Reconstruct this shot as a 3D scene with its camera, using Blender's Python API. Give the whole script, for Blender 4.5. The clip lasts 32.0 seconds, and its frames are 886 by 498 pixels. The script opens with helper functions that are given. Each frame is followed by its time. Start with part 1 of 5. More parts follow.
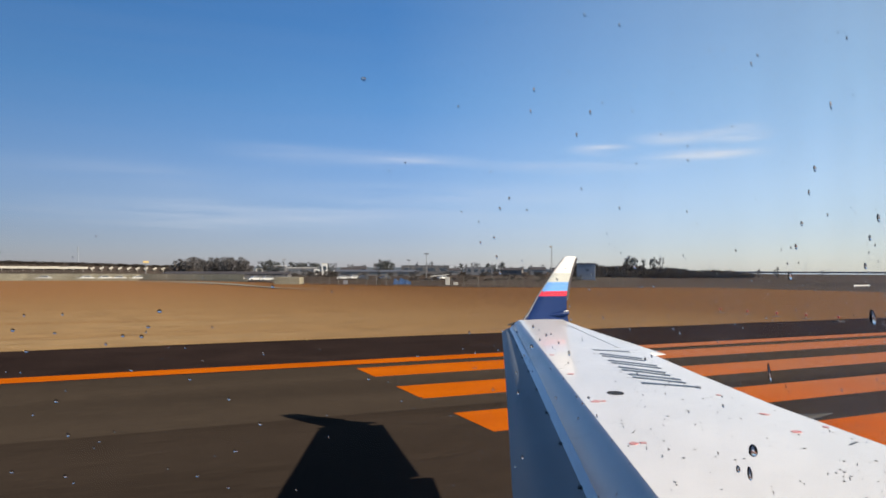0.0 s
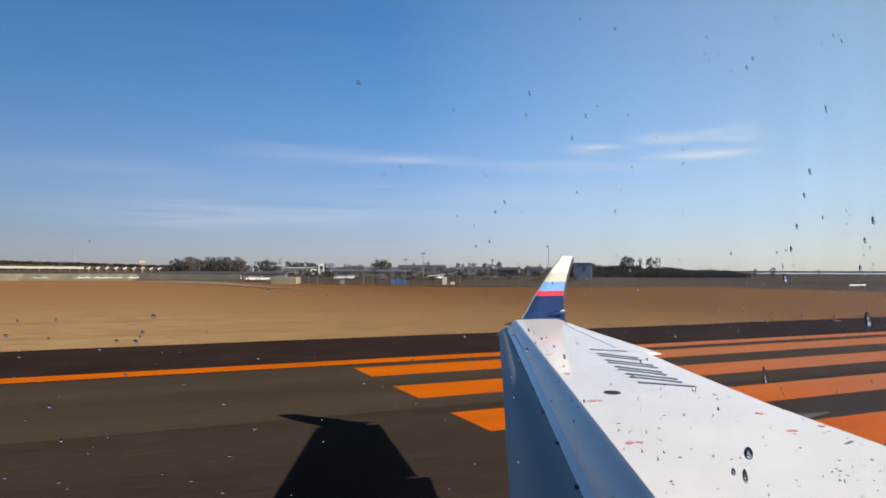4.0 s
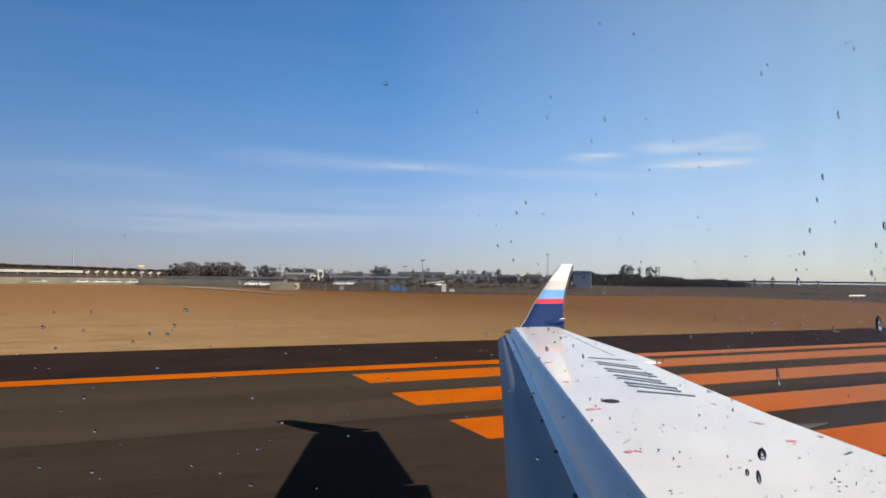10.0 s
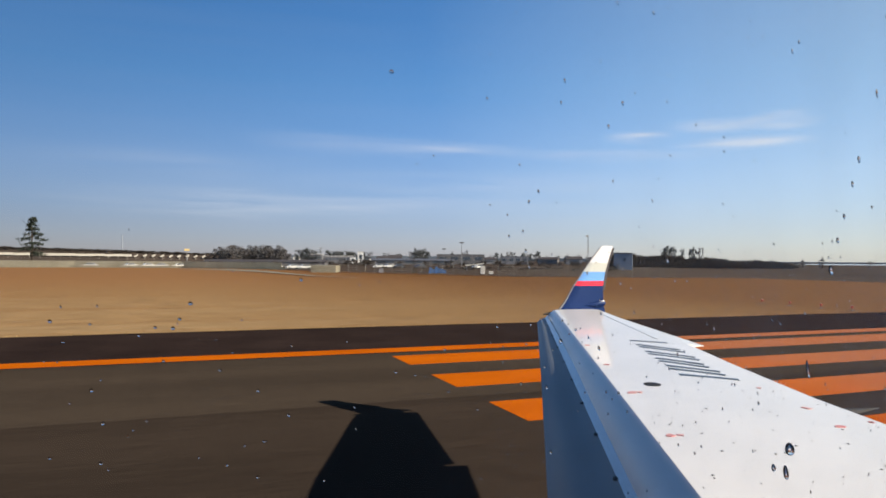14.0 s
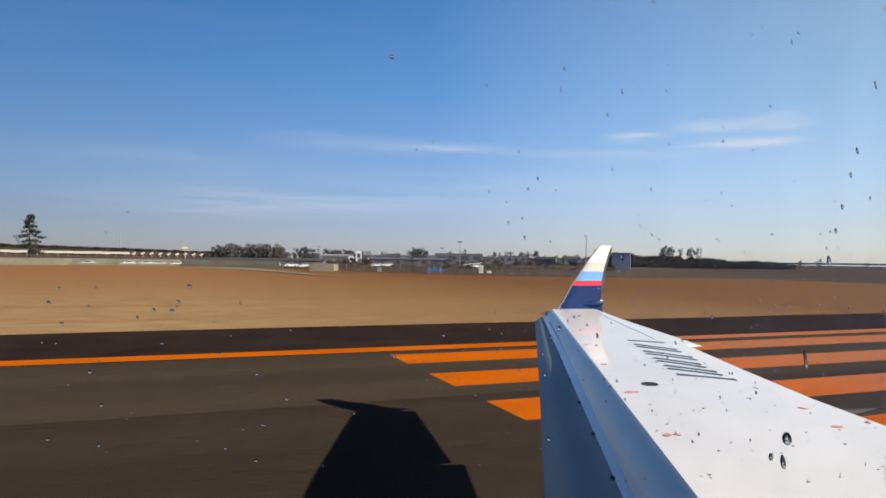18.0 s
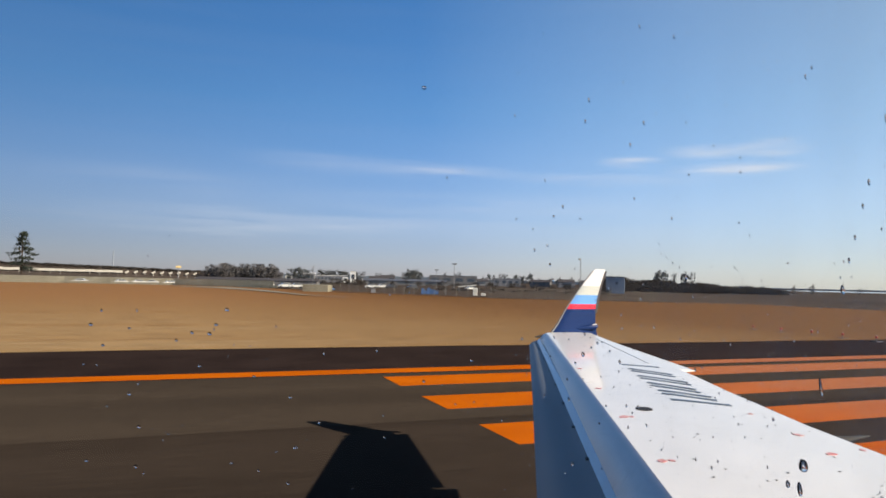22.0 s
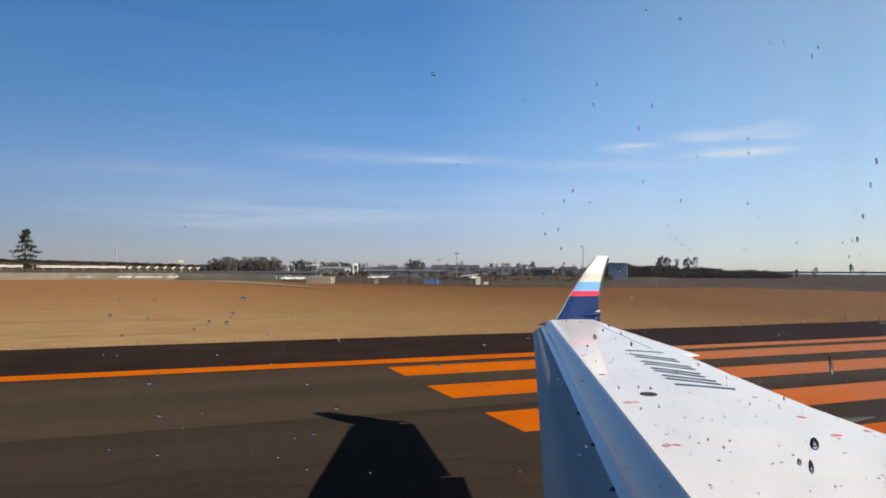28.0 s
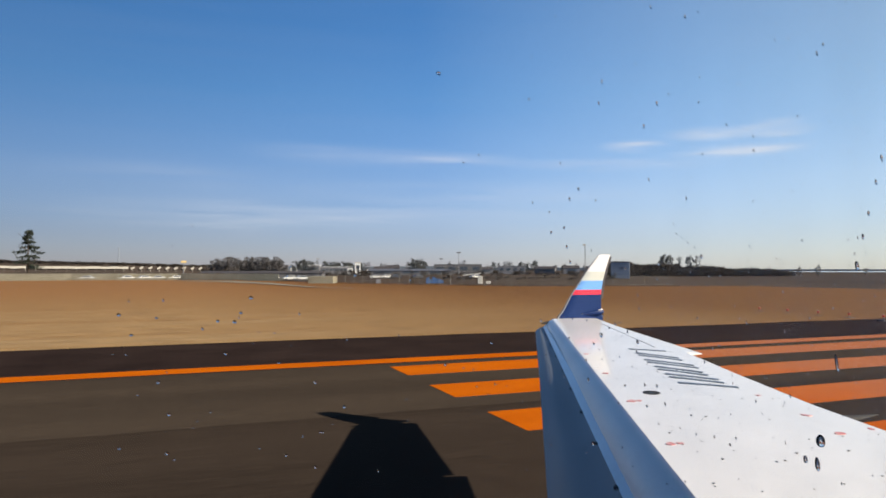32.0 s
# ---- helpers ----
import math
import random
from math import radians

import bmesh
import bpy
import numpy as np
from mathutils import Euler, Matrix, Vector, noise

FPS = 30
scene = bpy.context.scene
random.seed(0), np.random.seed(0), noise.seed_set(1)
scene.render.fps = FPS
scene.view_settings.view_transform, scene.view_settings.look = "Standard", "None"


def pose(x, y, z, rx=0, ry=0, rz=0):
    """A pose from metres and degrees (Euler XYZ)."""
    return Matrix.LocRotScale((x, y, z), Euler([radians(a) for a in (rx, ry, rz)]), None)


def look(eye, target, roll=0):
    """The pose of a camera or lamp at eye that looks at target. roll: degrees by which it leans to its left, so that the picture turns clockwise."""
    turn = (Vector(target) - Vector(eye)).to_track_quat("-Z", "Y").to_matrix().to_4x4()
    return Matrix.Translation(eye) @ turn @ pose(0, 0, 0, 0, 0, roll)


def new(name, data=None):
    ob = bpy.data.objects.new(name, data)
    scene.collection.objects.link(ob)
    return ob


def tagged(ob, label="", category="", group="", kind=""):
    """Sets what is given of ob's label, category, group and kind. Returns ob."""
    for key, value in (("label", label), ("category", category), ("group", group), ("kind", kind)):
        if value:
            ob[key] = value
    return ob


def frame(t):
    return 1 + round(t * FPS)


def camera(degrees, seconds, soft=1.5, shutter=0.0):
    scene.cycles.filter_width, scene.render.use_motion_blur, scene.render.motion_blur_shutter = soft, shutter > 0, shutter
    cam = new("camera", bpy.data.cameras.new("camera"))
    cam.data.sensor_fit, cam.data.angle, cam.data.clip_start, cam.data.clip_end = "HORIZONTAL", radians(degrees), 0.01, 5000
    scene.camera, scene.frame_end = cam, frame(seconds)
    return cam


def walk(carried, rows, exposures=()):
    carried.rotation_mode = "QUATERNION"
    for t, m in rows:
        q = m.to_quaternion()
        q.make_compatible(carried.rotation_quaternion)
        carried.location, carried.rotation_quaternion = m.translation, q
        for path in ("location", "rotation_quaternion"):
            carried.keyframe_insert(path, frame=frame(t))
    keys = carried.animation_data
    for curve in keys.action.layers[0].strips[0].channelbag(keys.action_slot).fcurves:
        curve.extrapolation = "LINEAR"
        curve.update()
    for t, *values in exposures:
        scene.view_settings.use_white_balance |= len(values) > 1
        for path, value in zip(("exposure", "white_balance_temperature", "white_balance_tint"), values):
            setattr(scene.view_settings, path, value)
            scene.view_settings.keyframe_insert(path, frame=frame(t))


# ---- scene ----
ROWS = (
    (0, -0.0, 0.0, -23.88, 1.85, 0.17),
    (0.5, -0.1, 0.1, -23.88, 1.87, 0.04),
    (1, 0.2, -0.1, -23.90, 1.86, 0.26),
    (1.5, -0.0, 0.1, -23.97, 1.91, 0.05),
    (2, -0.0, 0.0, -24.00, 1.89, 0.21),
    (2.5, -0.1, -0.0, -23.98, 1.89, 0.17),
    (3, 0.1, -0.2, -23.94, 1.88, 0.02),
    (3.5, 0.4, 0.7, -24.14, 1.80, 0.06),
    (5.5, -1.5, 0.1, -23.99, 1.96, 0.38),
    (6, -2.4, -0.1, -24.17, 1.97, 0.40),
    (6.5, -3.3, -0.6, -24.18, 1.95, 0.59),
    (7, -3.5, -0.7, -23.94, 1.94, 0.55),
    (7.5, -3.6, -0.6, -24.19, 2.11, 0.44),
    (8, -3.8, -0.7, -24.16, 2.09, 0.50),
    (8.5, -3.6, -0.7, -23.95, 2.04, 0.59),
    (9, -3.8, -0.8, -23.65, 2.04, 0.54),
    (9.5, -3.8, -0.9, -24.12, 2.28, 0.78),
    (10, -3.7, -0.7, -24.18, 2.42, 0.64),
    (10.5, -0.5, 0.4, -23.67, 2.25, 0.22),
    (11, 1.6, 0.9, -23.41, 1.81, 0.57),
    (11.5, -1.3, 0.2, -23.01, 1.50, 0.60),
    (12, -2.6, -0.2, -22.47, 1.35, 0.58),
    (12.5, -3.3, -0.5, -22.64, 1.70, 0.86),
    (13, -3.0, -0.4, -22.59, 1.58, 0.71),
    (13.5, -5.9, -1.9, -23.59, 2.15, 1.04),
    (14, 1.2, 0.7, -20.90, 0.90, 0.44),
    (14.5, -2.4, -0.9, -20.84, -0.25, 0.64),
    (15, -1.3, 0.4, -21.22, 0.84, 0.32),
    (15.5, 0.8, 1.1, -20.28, 0.79, 0.30),
    (17.5, -3.9, -1.3, -21.35, 2.06, 0.65),
    (18, 1.1, -1.3, -21.05, 0.83, 0.69),
    (18.5, 4.4, -1.3, -20.53, 0.99, 1.00),
    (19, 7.7, 1.1, -19.39, 2.29, 0.62),
    (19.5, 7.2, 1.6, -19.33, 1.96, 0.77),
    (20, 7.6, -0.1, -19.50, 2.65, 0.75),
    (20.5, 9.3, 0.3, -20.44, 1.77, 0.82),
    (21, 7.3, -0.2, -20.53, 1.16, 0.77),
    (21.5, 4.6, -1.0, -20.36, 1.61, 1.19),
    (22, -4.5, -0.8, -21.48, 2.69, 1.32),
    (22.5, -2.9, -0.0, -22.06, 3.25, 1.16),
    (23, -5.3, -1.9, -22.32, 2.67, 1.20),
    (23.5, -5.2, -2.3, -21.04, 1.87, 1.22),
    (24, -5.6, -1.9, -20.76, 2.05, 0.93),
    (24.5, -5.3, -1.6, -20.67, 1.94, 1.10),
    (25, -6.3, -3.9, -21.19, 2.25, 1.43),
    (25.5, -6.4, -1.5, -21.41, 2.26, 1.13),
    (27.5, -5.8, -3.1, -20.87, 1.66, 0.50),
    (28, -6.1, -1.4, -21.32, 1.81, 0.23),
    (28.5, -5.4, -1.5, -20.77, 1.45, -0.04),
    (29, -6.4, -2.0, -21.16, 1.31, -0.15),
    (29.5, -5.4, -1.0, -21.10, 1.65, -0.41),
    (30, -6.7, -0.2, -21.24, 1.82, -0.18),
    (30.5, -6.0, -1.2, -21.14, 1.94, -0.02),
    (31, -6.8, -0.8, -21.81, 2.31, -0.01),
    (31.5, -6.9, -2.1, -21.83, 2.08, 0.20),
    (32, -6.8, -1.5, -21.14, 1.75, 0.00),
)
PLANE_X = -7.2  # where the aircraft stands along the runway
cam = camera(66.4, 32.0, soft=1.6)
# held at the cabin window, swaying by millimetres along and up it
walk(cam, [(t, pose(PLANE_X + sx * 0.001, 0.0, 3.03 + sz * 0.001, 90 + pitch, 0, yaw) @ pose(0, 0, 0, 0, 0, roll)) for t, sx, sz, yaw, pitch, roll in ROWS],
     exposures=((0.0, 0.43, 7080, 12), (32.0, 0.43, 7080, 12)))

# ---- sky and sun ----
SUN_DIR = Vector((1.34, -1.19, 1.0)).normalized()
world = bpy.data.worlds.new("sky")
scene.world = world
world.use_nodes = True
wt = world.node_tree
wt.nodes.clear()
w_out = wt.nodes.new("ShaderNodeOutputWorld")
w_bg = wt.nodes.new("ShaderNodeBackground")
w_sky = wt.nodes.new("ShaderNodeTexSky")
w_sky.sky_type = "NISHITA"
w_sky.sun_disc = False
w_sky.sun_elevation = radians(29.2)
w_sky.sun_rotation = radians(228.4)
w_sky.air_density, w_sky.dust_density, w_sky.ozone_density = 1.0, 0.25, 3.5
w_bg.inputs["Strength"].default_value = 0.0752
w_co = wt.nodes.new("ShaderNodeTexCoord")


def w_node(kind, **props):
    nd = wt.nodes.new(kind)
    for key, value in props.items():
        if key == "operation":
            nd.operation = value
        elif key == "blend_type":
            nd.blend_type = value
        elif key == "data_type":
            nd.data_type = value
    return nd


def w_math(op, a, b=None):
    nd = w_node("ShaderNodeMath", operation=op)
    nd.use_clamp = op == "ADD"
    for slot, v in zip(nd.inputs, (a, b)):
        if v is None:
            continue
        if isinstance(v, (int, float)):
            slot.default_value = v
        else:
            wt.links.new(v, slot)
    return nd.outputs[0]


# cirrus: thin long streaks low over the horizon, from stretched noise inside soft bands
w_map = w_node("ShaderNodeMapping")
w_map.inputs["Scale"].default_value = (2.2, 2.2, 38.0)
wt.links.new(w_co.outputs["Generated"], w_map.inputs["Vector"])
w_noise = w_node("ShaderNodeTexNoise")
w_noise.inputs["Scale"].default_value = 1.6
w_noise.inputs["Detail"].default_value = 7.0
w_noise.inputs["Roughness"].default_value = 0.62
wt.links.new(w_map.outputs[0], w_noise.inputs["Vector"])
w_ramp = w_node("ShaderNodeValToRGB")
w_ramp.color_ramp.elements[0].position, w_ramp.color_ramp.elements[1].position = 0.36, 0.74
wt.links.new(w_noise.outputs[0], w_ramp.inputs[0])


def cirrus(bearing, rise, half_width, half_height, tilt, strength):
    """A soft lens-shaped bank of cirrus in one direction of the sky."""
    mp = w_node("ShaderNodeMapping")
    mp.vector_type = "TEXTURE"
    b, e = radians(bearing), radians(rise)
    mp.inputs["Location"].default_value = (math.sin(b) * math.cos(e), math.cos(b) * math.cos(e), math.sin(e))
    mp.inputs["Rotation"].default_value = (0, radians(tilt), -b)
    mp.inputs["Scale"].default_value = (half_width, 0.5, half_height)
    wt.links.new(w_co.outputs["Generated"], mp.inputs["Vector"])
    ln = w_node("ShaderNodeVectorMath", operation="LENGTH")
    wt.links.new(mp.outputs[0], ln.inputs[0])
    fall = w_math("SUBTRACT", 1.0, ln.outputs["Value"])
    fall = w_math("MAXIMUM", fall, 0.0)
    fall = w_math("POWER", fall, 1.3)
    return w_math("MULTIPLY", fall, strength)


w_sum = 0.02
for spec in ((37.0, 10.0, 0.055, 0.011, 1, 1.5), (43.0, 10.7, 0.08, 0.013, 1.5, 1.5), (47.6, 10.7, 0.055, 0.015, 1, 1.9),
             (44.7, 9.2, 0.1, 0.011, 0.5, 1.5), (21.0, 9.2, 0.15, 0.017, 2.0, 0.6), (12.0, 9.6, 0.16, 0.02, 1, 0.3),
             (24.0, 6.5, 0.3, 0.02, 0.5, 0.38), (34.0, 8.5, 0.2, 0.013, 1.0, 0.7), (20.0, 4.5, 0.6, 0.05, 0.0, 0.25), (0.0, 7.6, 0.26, 0.03, 0.5, 0.14), (4.0, 4.2, 0.3, 0.03, 0, 0.4)):
    w_sum = w_math("ADD", cirrus(*spec), w_sum)
w_fac = w_math("MULTIPLY", w_math("MULTIPLY", w_sum, 0.82), w_ramp.outputs[0])
w_mix = w_node("ShaderNodeMix", data_type="RGBA")
wt.links.new(w_fac, w_mix.inputs[0])
w_tint = w_node("ShaderNodeMix", data_type="RGBA", blend_type="MULTIPLY")
w_tint.inputs[0].default_value = 1.0
w_sep = w_node("ShaderNodeSeparateXYZ")
wt.links.new(w_co.outputs["Generated"], w_sep.inputs[0])
w_air = w_node("ShaderNodeValToRGB")
# hazy grey-blue air low down, deepening to clear blue overhead
for (pos, c), el in zip(((0.0, (0.56, 0.61, 0.93, 1)), (0.4, (0.4, 0.9, 1.3, 1))), w_air.color_ramp.elements):
    el.position, el.color = pos, c
for pos, c in ((0.05, (0.57, 0.62, 0.91, 1)), (0.12, (0.64, 0.75, 1.02, 1)), (0.25, (0.49, 0.85, 1.16, 1)), (0.6, (0.2, 0.42, 0.64, 1)), (1.0, (0.1, 0.2, 0.33, 1))):
    w_air.color_ramp.elements.new(pos).color = c
wt.links.new(w_sep.outputs[2], w_air.inputs[0])
wt.links.new(w_air.outputs[0], w_tint.inputs[7])
wt.links.new(w_sky.outputs[0], w_tint.inputs[6])
# the haze glows more on the sun's side of the sky
w_dot = w_node("ShaderNodeVectorMath", operation="DOT_PRODUCT")
wt.links.new(w_co.outputs["Generated"], w_dot.inputs[0])
w_dot.inputs[1].default_value = (0.748, -0.664, 0.0)
w_glow = w_node("ShaderNodeMapRange")
w_glow.inputs["From Min"].default_value, w_glow.inputs["From Max"].default_value = -0.36, 0.3
w_glow.inputs["To Min"].default_value, w_glow.inputs["To Max"].default_value = 0.0, 1.2
wt.links.new(w_dot.outputs["Value"], w_glow.inputs["Value"])
w_aur = w_node("ShaderNodeMix", data_type="RGBA", blend_type="ADD")
w_aur.inputs[0].default_value = 1.0
w_pale = w_node("ShaderNodeMix", data_type="RGBA")
w_pale.inputs[6].default_value, w_pale.inputs[7].default_value = (0, 0, 0, 1), (1.9, 2.03, 1.15, 1)
# the haze layer lies low and thins out overhead
w_low = w_node("ShaderNodeMapRange")
w_low.interpolation_type = "SMOOTHSTEP"
w_low.inputs["From Min"].default_value, w_low.inputs["From Max"].default_value = 0.34, 0.7
w_low.inputs["To Min"].default_value, w_low.inputs["To Max"].default_value = 1.0, 0.0
wt.links.new(w_sep.outputs[2], w_low.inputs["Value"])
wt.links.new(w_math("MULTIPLY", w_glow.outputs[0], w_low.outputs[0]), w_pale.inputs[0])
w_pale.clamp_factor = False
wt.links.new(w_tint.outputs[2], w_aur.inputs[6])
wt.links.new(w_pale.outputs[2], w_aur.inputs[7])
wt.links.new(w_aur.outputs[2], w_mix.inputs[6])
w_mix.inputs[7].default_value = (8.5, 8.9, 9.6, 1)
wt.links.new(w_mix.outputs[2], w_bg.inputs["Color"])
wt.links.new(w_bg.outputs[0], w_out.inputs["Surface"])

sun = new("sun", bpy.data.lights.new("sun", "SUN"))
sun.data.energy, sun.data.angle, sun.data.color = 5.0, radians(0.55), (1.0, 0.92, 0.78)
sun.matrix_world = look(SUN_DIR * 50, (0, 0, 0))

# ---- materials ----


def material(name, colour, colour2=None, rough=0.7, scale=2.0, scale2=40.0, amount=0.5, bump=0.0, bump_scale=60.0, metal=0.0,
             coat=0.0, stretch=(1, 1, 1), by_object=0.0, specular=0.5):
    m = bpy.data.materials.new(name)
    m.use_nodes = True
    nt = m.node_tree
    bsdf = nt.nodes["Principled BSDF"]
    bsdf.inputs["Roughness"].default_value = rough
    bsdf.inputs["Metallic"].default_value = metal
    bsdf.inputs["Coat Weight"].default_value = coat
    bsdf.inputs["Coat Roughness"].default_value = 0.08
    bsdf.inputs["Specular IOR Level"].default_value = specular
    co = nt.nodes.new("ShaderNodeTexCoord")
    mp = nt.nodes.new("ShaderNodeMapping")
    mp.inputs["Scale"].default_value = stretch
    nt.links.new(co.outputs["Object"], mp.inputs["Vector"])
    colour2 = colour2 or tuple(c * 0.72 for c in colour)
    values = []
    for sc, det in ((scale, 5.0), (scale2, 3.0)):
        nz = nt.nodes.new("ShaderNodeTexNoise")
        nz.inputs["Scale"].default_value, nz.inputs["Detail"].default_value = sc, det
        nt.links.new(mp.outputs[0], nz.inputs["Vector"])
        values.append(nz)
    add = nt.nodes.new("ShaderNodeMath")
    add.operation = "MULTIPLY_ADD"
    add.inputs[1].default_value = 0.45
    nt.links.new(values[1].outputs[0], add.inputs[0])
    half = nt.nodes.new("ShaderNodeMath")
    half.operation = "MULTIPLY"
    half.inputs[1].default_value = 0.55
    nt.links.new(values[0].outputs[0], half.inputs[0])
    nt.links.new(half.outputs[0], add.inputs[2])
    ramp = nt.nodes.new("ShaderNodeValToRGB")
    lo, hi = 0.5 - 0.16 / max(amount, 0.05) * 0.5, 0.5 + 0.16 / max(amount, 0.05) * 0.5
    ramp.color_ramp.elements[0].position, ramp.color_ramp.elements[1].position = max(lo, 0), min(hi, 1)
    ramp.color_ramp.elements[0].color = (*colour2, 1)
    ramp.color_ramp.elements[1].color = (*colour, 1)
    nt.links.new(add.outputs[0], ramp.inputs[0])
    colour_out = ramp.outputs[0]
    if by_object:
        info = nt.nodes.new("ShaderNodeObjectInfo")
        hsv = nt.nodes.new("ShaderNodeHueSaturation")
        span = nt.nodes.new("ShaderNodeMapRange")
        span.inputs["To Min"].default_value, span.inputs["To Max"].default_value = 1 - by_object, 1 + by_object
        nt.links.new(info.outputs["Random"], span.inputs["Value"])
        nt.links.new(span.outputs[0], hsv.inputs["Value"])
        nt.links.new(colour_out, hsv.inputs["Color"])
        colour_out = hsv.outputs[0]
    nt.links.new(colour_out, bsdf.inputs["Base Color"])
    if bump:
        bz = nt.nodes.new("ShaderNodeTexNoise")
        bz.inputs["Scale"].default_value, bz.inputs["Detail"].default_value = bump_scale, 4.0
        nt.links.new(mp.outputs[0], bz.inputs["Vector"])
        bp = nt.nodes.new("ShaderNodeBump")
        bp.inputs["Strength"].default_value, bp.inputs["Distance"].default_value = bump, 0.02
        nt.links.new(bz.outputs[0], bp.inputs["Height"])
        nt.links.new(bp.outputs[0], bsdf.inputs["Normal"])
    return m


def glass(name, ior, tint=(1, 1, 1)):
    m = bpy.data.materials.new(name)
    m.use_nodes = True
    b = m.node_tree.nodes["Principled BSDF"]
    b.inputs["Base Color"].default_value = (*tint, 1)
    b.inputs["Transmission Weight"].default_value = 1.0
    b.inputs["Roughness"].default_value = 0.0
    b.inputs["IOR"].default_value = ior
    return m


ASPHALT = material("runway_asphalt", (0.079, 0.0605, 0.0455), (0.051, 0.0395, 0.031), 0.9, 0.25, 14.0, 0.75, 0.35, 180, stretch=(0.12, 1, 1), specular=0.0)
LANE = material("older_lane_asphalt", (0.06, 0.0452, 0.0352), (0.04, 0.0302, 0.024), 0.9, 0.3, 12.0, 0.75, 0.35, 180, stretch=(0.1, 1, 1), specular=0.0)
SHOULDER = material("shoulder_asphalt", (0.043, 0.0295, 0.0265), (0.025, 0.0175, 0.0165), 0.92, 0.4, 9.0, 0.7, 0.35, 160, specular=0.0)
ORANGE = material("orange_marking_paint", (0.64, 0.145, 0.008), (0.49, 0.1, 0.006), 0.75, 0.8, 30, 0.6, 0.2, 120, stretch=(0.4, 1, 1), specular=0.0)


def haze_tint_rearward(m):
    """Salmon shift towards the runway's end: view-dependent light and haze, painted into the colour."""
    nt = m.node_tree
    bsdf = nt.nodes["Principled BSDF"]
    source = bsdf.inputs["Base Color"].links[0].from_socket
    co = nt.nodes.new("ShaderNodeTexCoord")
    nz = nt.nodes.new("ShaderNodeTexNoise")
    nz.inputs["Scale"].default_value, nz.inputs["Detail"].default_value = 0.7, 6.0
    sep = nt.nodes.new("ShaderNodeSeparateXYZ")
    add = nt.nodes.new("ShaderNodeMath")
    add.operation = "MULTIPLY_ADD"
    add.inputs[1].default_value = 9.0
    rng = nt.nodes.new("ShaderNodeMapRange")
    rng.inputs["From Min"].default_value, rng.inputs["From Max"].default_value = 9.0, 16.0
    rng.inputs["To Min"].default_value, rng.inputs["To Max"].default_value = 0.0, 0.8
    mix = nt.nodes.new("ShaderNodeMix")
    mix.data_type = "RGBA"
    mix.inputs[7].default_value = (0.4, 0.165, 0.09, 1)
    nt.links.new(co.outputs["Object"], nz.inputs["Vector"])
    nt.links.new(co.outputs["Object"], sep.inputs[0])
    nt.links.new(nz.outputs[0], add.inputs[0])
    nt.links.new(sep.outputs[0], add.inputs[2])
    nt.links.new(add.outputs[0], rng.inputs["Value"])
    nt.links.new(rng.outputs[0], mix.inputs[0])
    nt.links.new(source, mix.inputs[6])
    nt.links.new(mix.outputs[2], bsdf.inputs["Base Color"])


haze_tint_rearward(ORANGE)
WHITEMARK = material("worn_white_marking_paint", (0.6, 0.58, 0.52), (0.3, 0.28, 0.25), 0.8, 3, 40, 0.8)
SOIL = material("dull_farmland_soil", (0.098, 0.07, 0.05), (0.048, 0.037, 0.029), 0.95, 0.03, 0.5, 0.9, stretch=(0.5, 1, 1), specular=0.05)
WHITE_PAINT = material("gloss_white_aircraft_paint", (0.98, 0.96, 0.94), (0.83, 0.82, 0.805), 0.3, 1.3, 9, 0.42, coat=0.5)
GREY_PAINT = material("grey_leading_edge_paint", (0.76, 0.75, 0.74), (0.6, 0.595, 0.59), 0.34, 1.6, 25, 0.4, coat=0.3)
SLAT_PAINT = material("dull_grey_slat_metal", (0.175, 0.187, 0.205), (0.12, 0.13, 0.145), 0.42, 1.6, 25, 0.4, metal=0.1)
BLACK_RUBBER = material("black_rubber", (0.02, 0.02, 0.022), None, 0.7)
REG_BLUE = material("dark_blue_marking_paint", (0.035, 0.065, 0.105), (0.06, 0.095, 0.14), 0.4, 4, 50, 0.5)
FADED_RED = material("faded_red_marking_paint", (0.62, 0.2, 0.21), (0.72, 0.45, 0.45), 0.5, 10, 60, 0.8)
CABIN = material("grey_cabin_liner", (0.2, 0.2, 0.21), None, 0.7)
CONCRETE = material("weathered_concrete", (0.55, 0.53, 0.48), (0.4, 0.38, 0.34), 0.9, 0.6, 8, 0.7, 0.2)
OLIVE = material("weathered_olive_panels", (0.3, 0.275, 0.205), (0.2, 0.182, 0.135), 0.9, 0.2, 3, 0.8)
FENCE = material("galvanised_fence_steel", (0.42, 0.41, 0.36), (0.3, 0.29, 0.25), 0.6, 1, 20, 0.5, metal=0.3)
DARK_EARTH = material("dark_embankment_earth", (0.032, 0.025, 0.022), (0.056, 0.041, 0.033), 0.95, 0.08, 1.2, 0.8)
DARK_HEDGE = material("dark_scrub_leaves", (0.055, 0.044, 0.035), (0.027, 0.022, 0.02), 0.9, 0.5, 5, 0.8)
WHITE_WALL = material("white_building_paint", (0.66, 0.63, 0.57), (0.5, 0.48, 0.43), 0.7, 0.3, 4, 0.5)
GREY_WALL = material("grey_clad_wall", (0.22, 0.22, 0.24), (0.14, 0.145, 0.16), 0.7, 0.3, 4, 0.5)
BLUE_GREY_WALL = material("blue_grey_clad_wall", (0.2, 0.235, 0.3), (0.16, 0.19, 0.25), 0.6, 0.3, 4, 0.5)
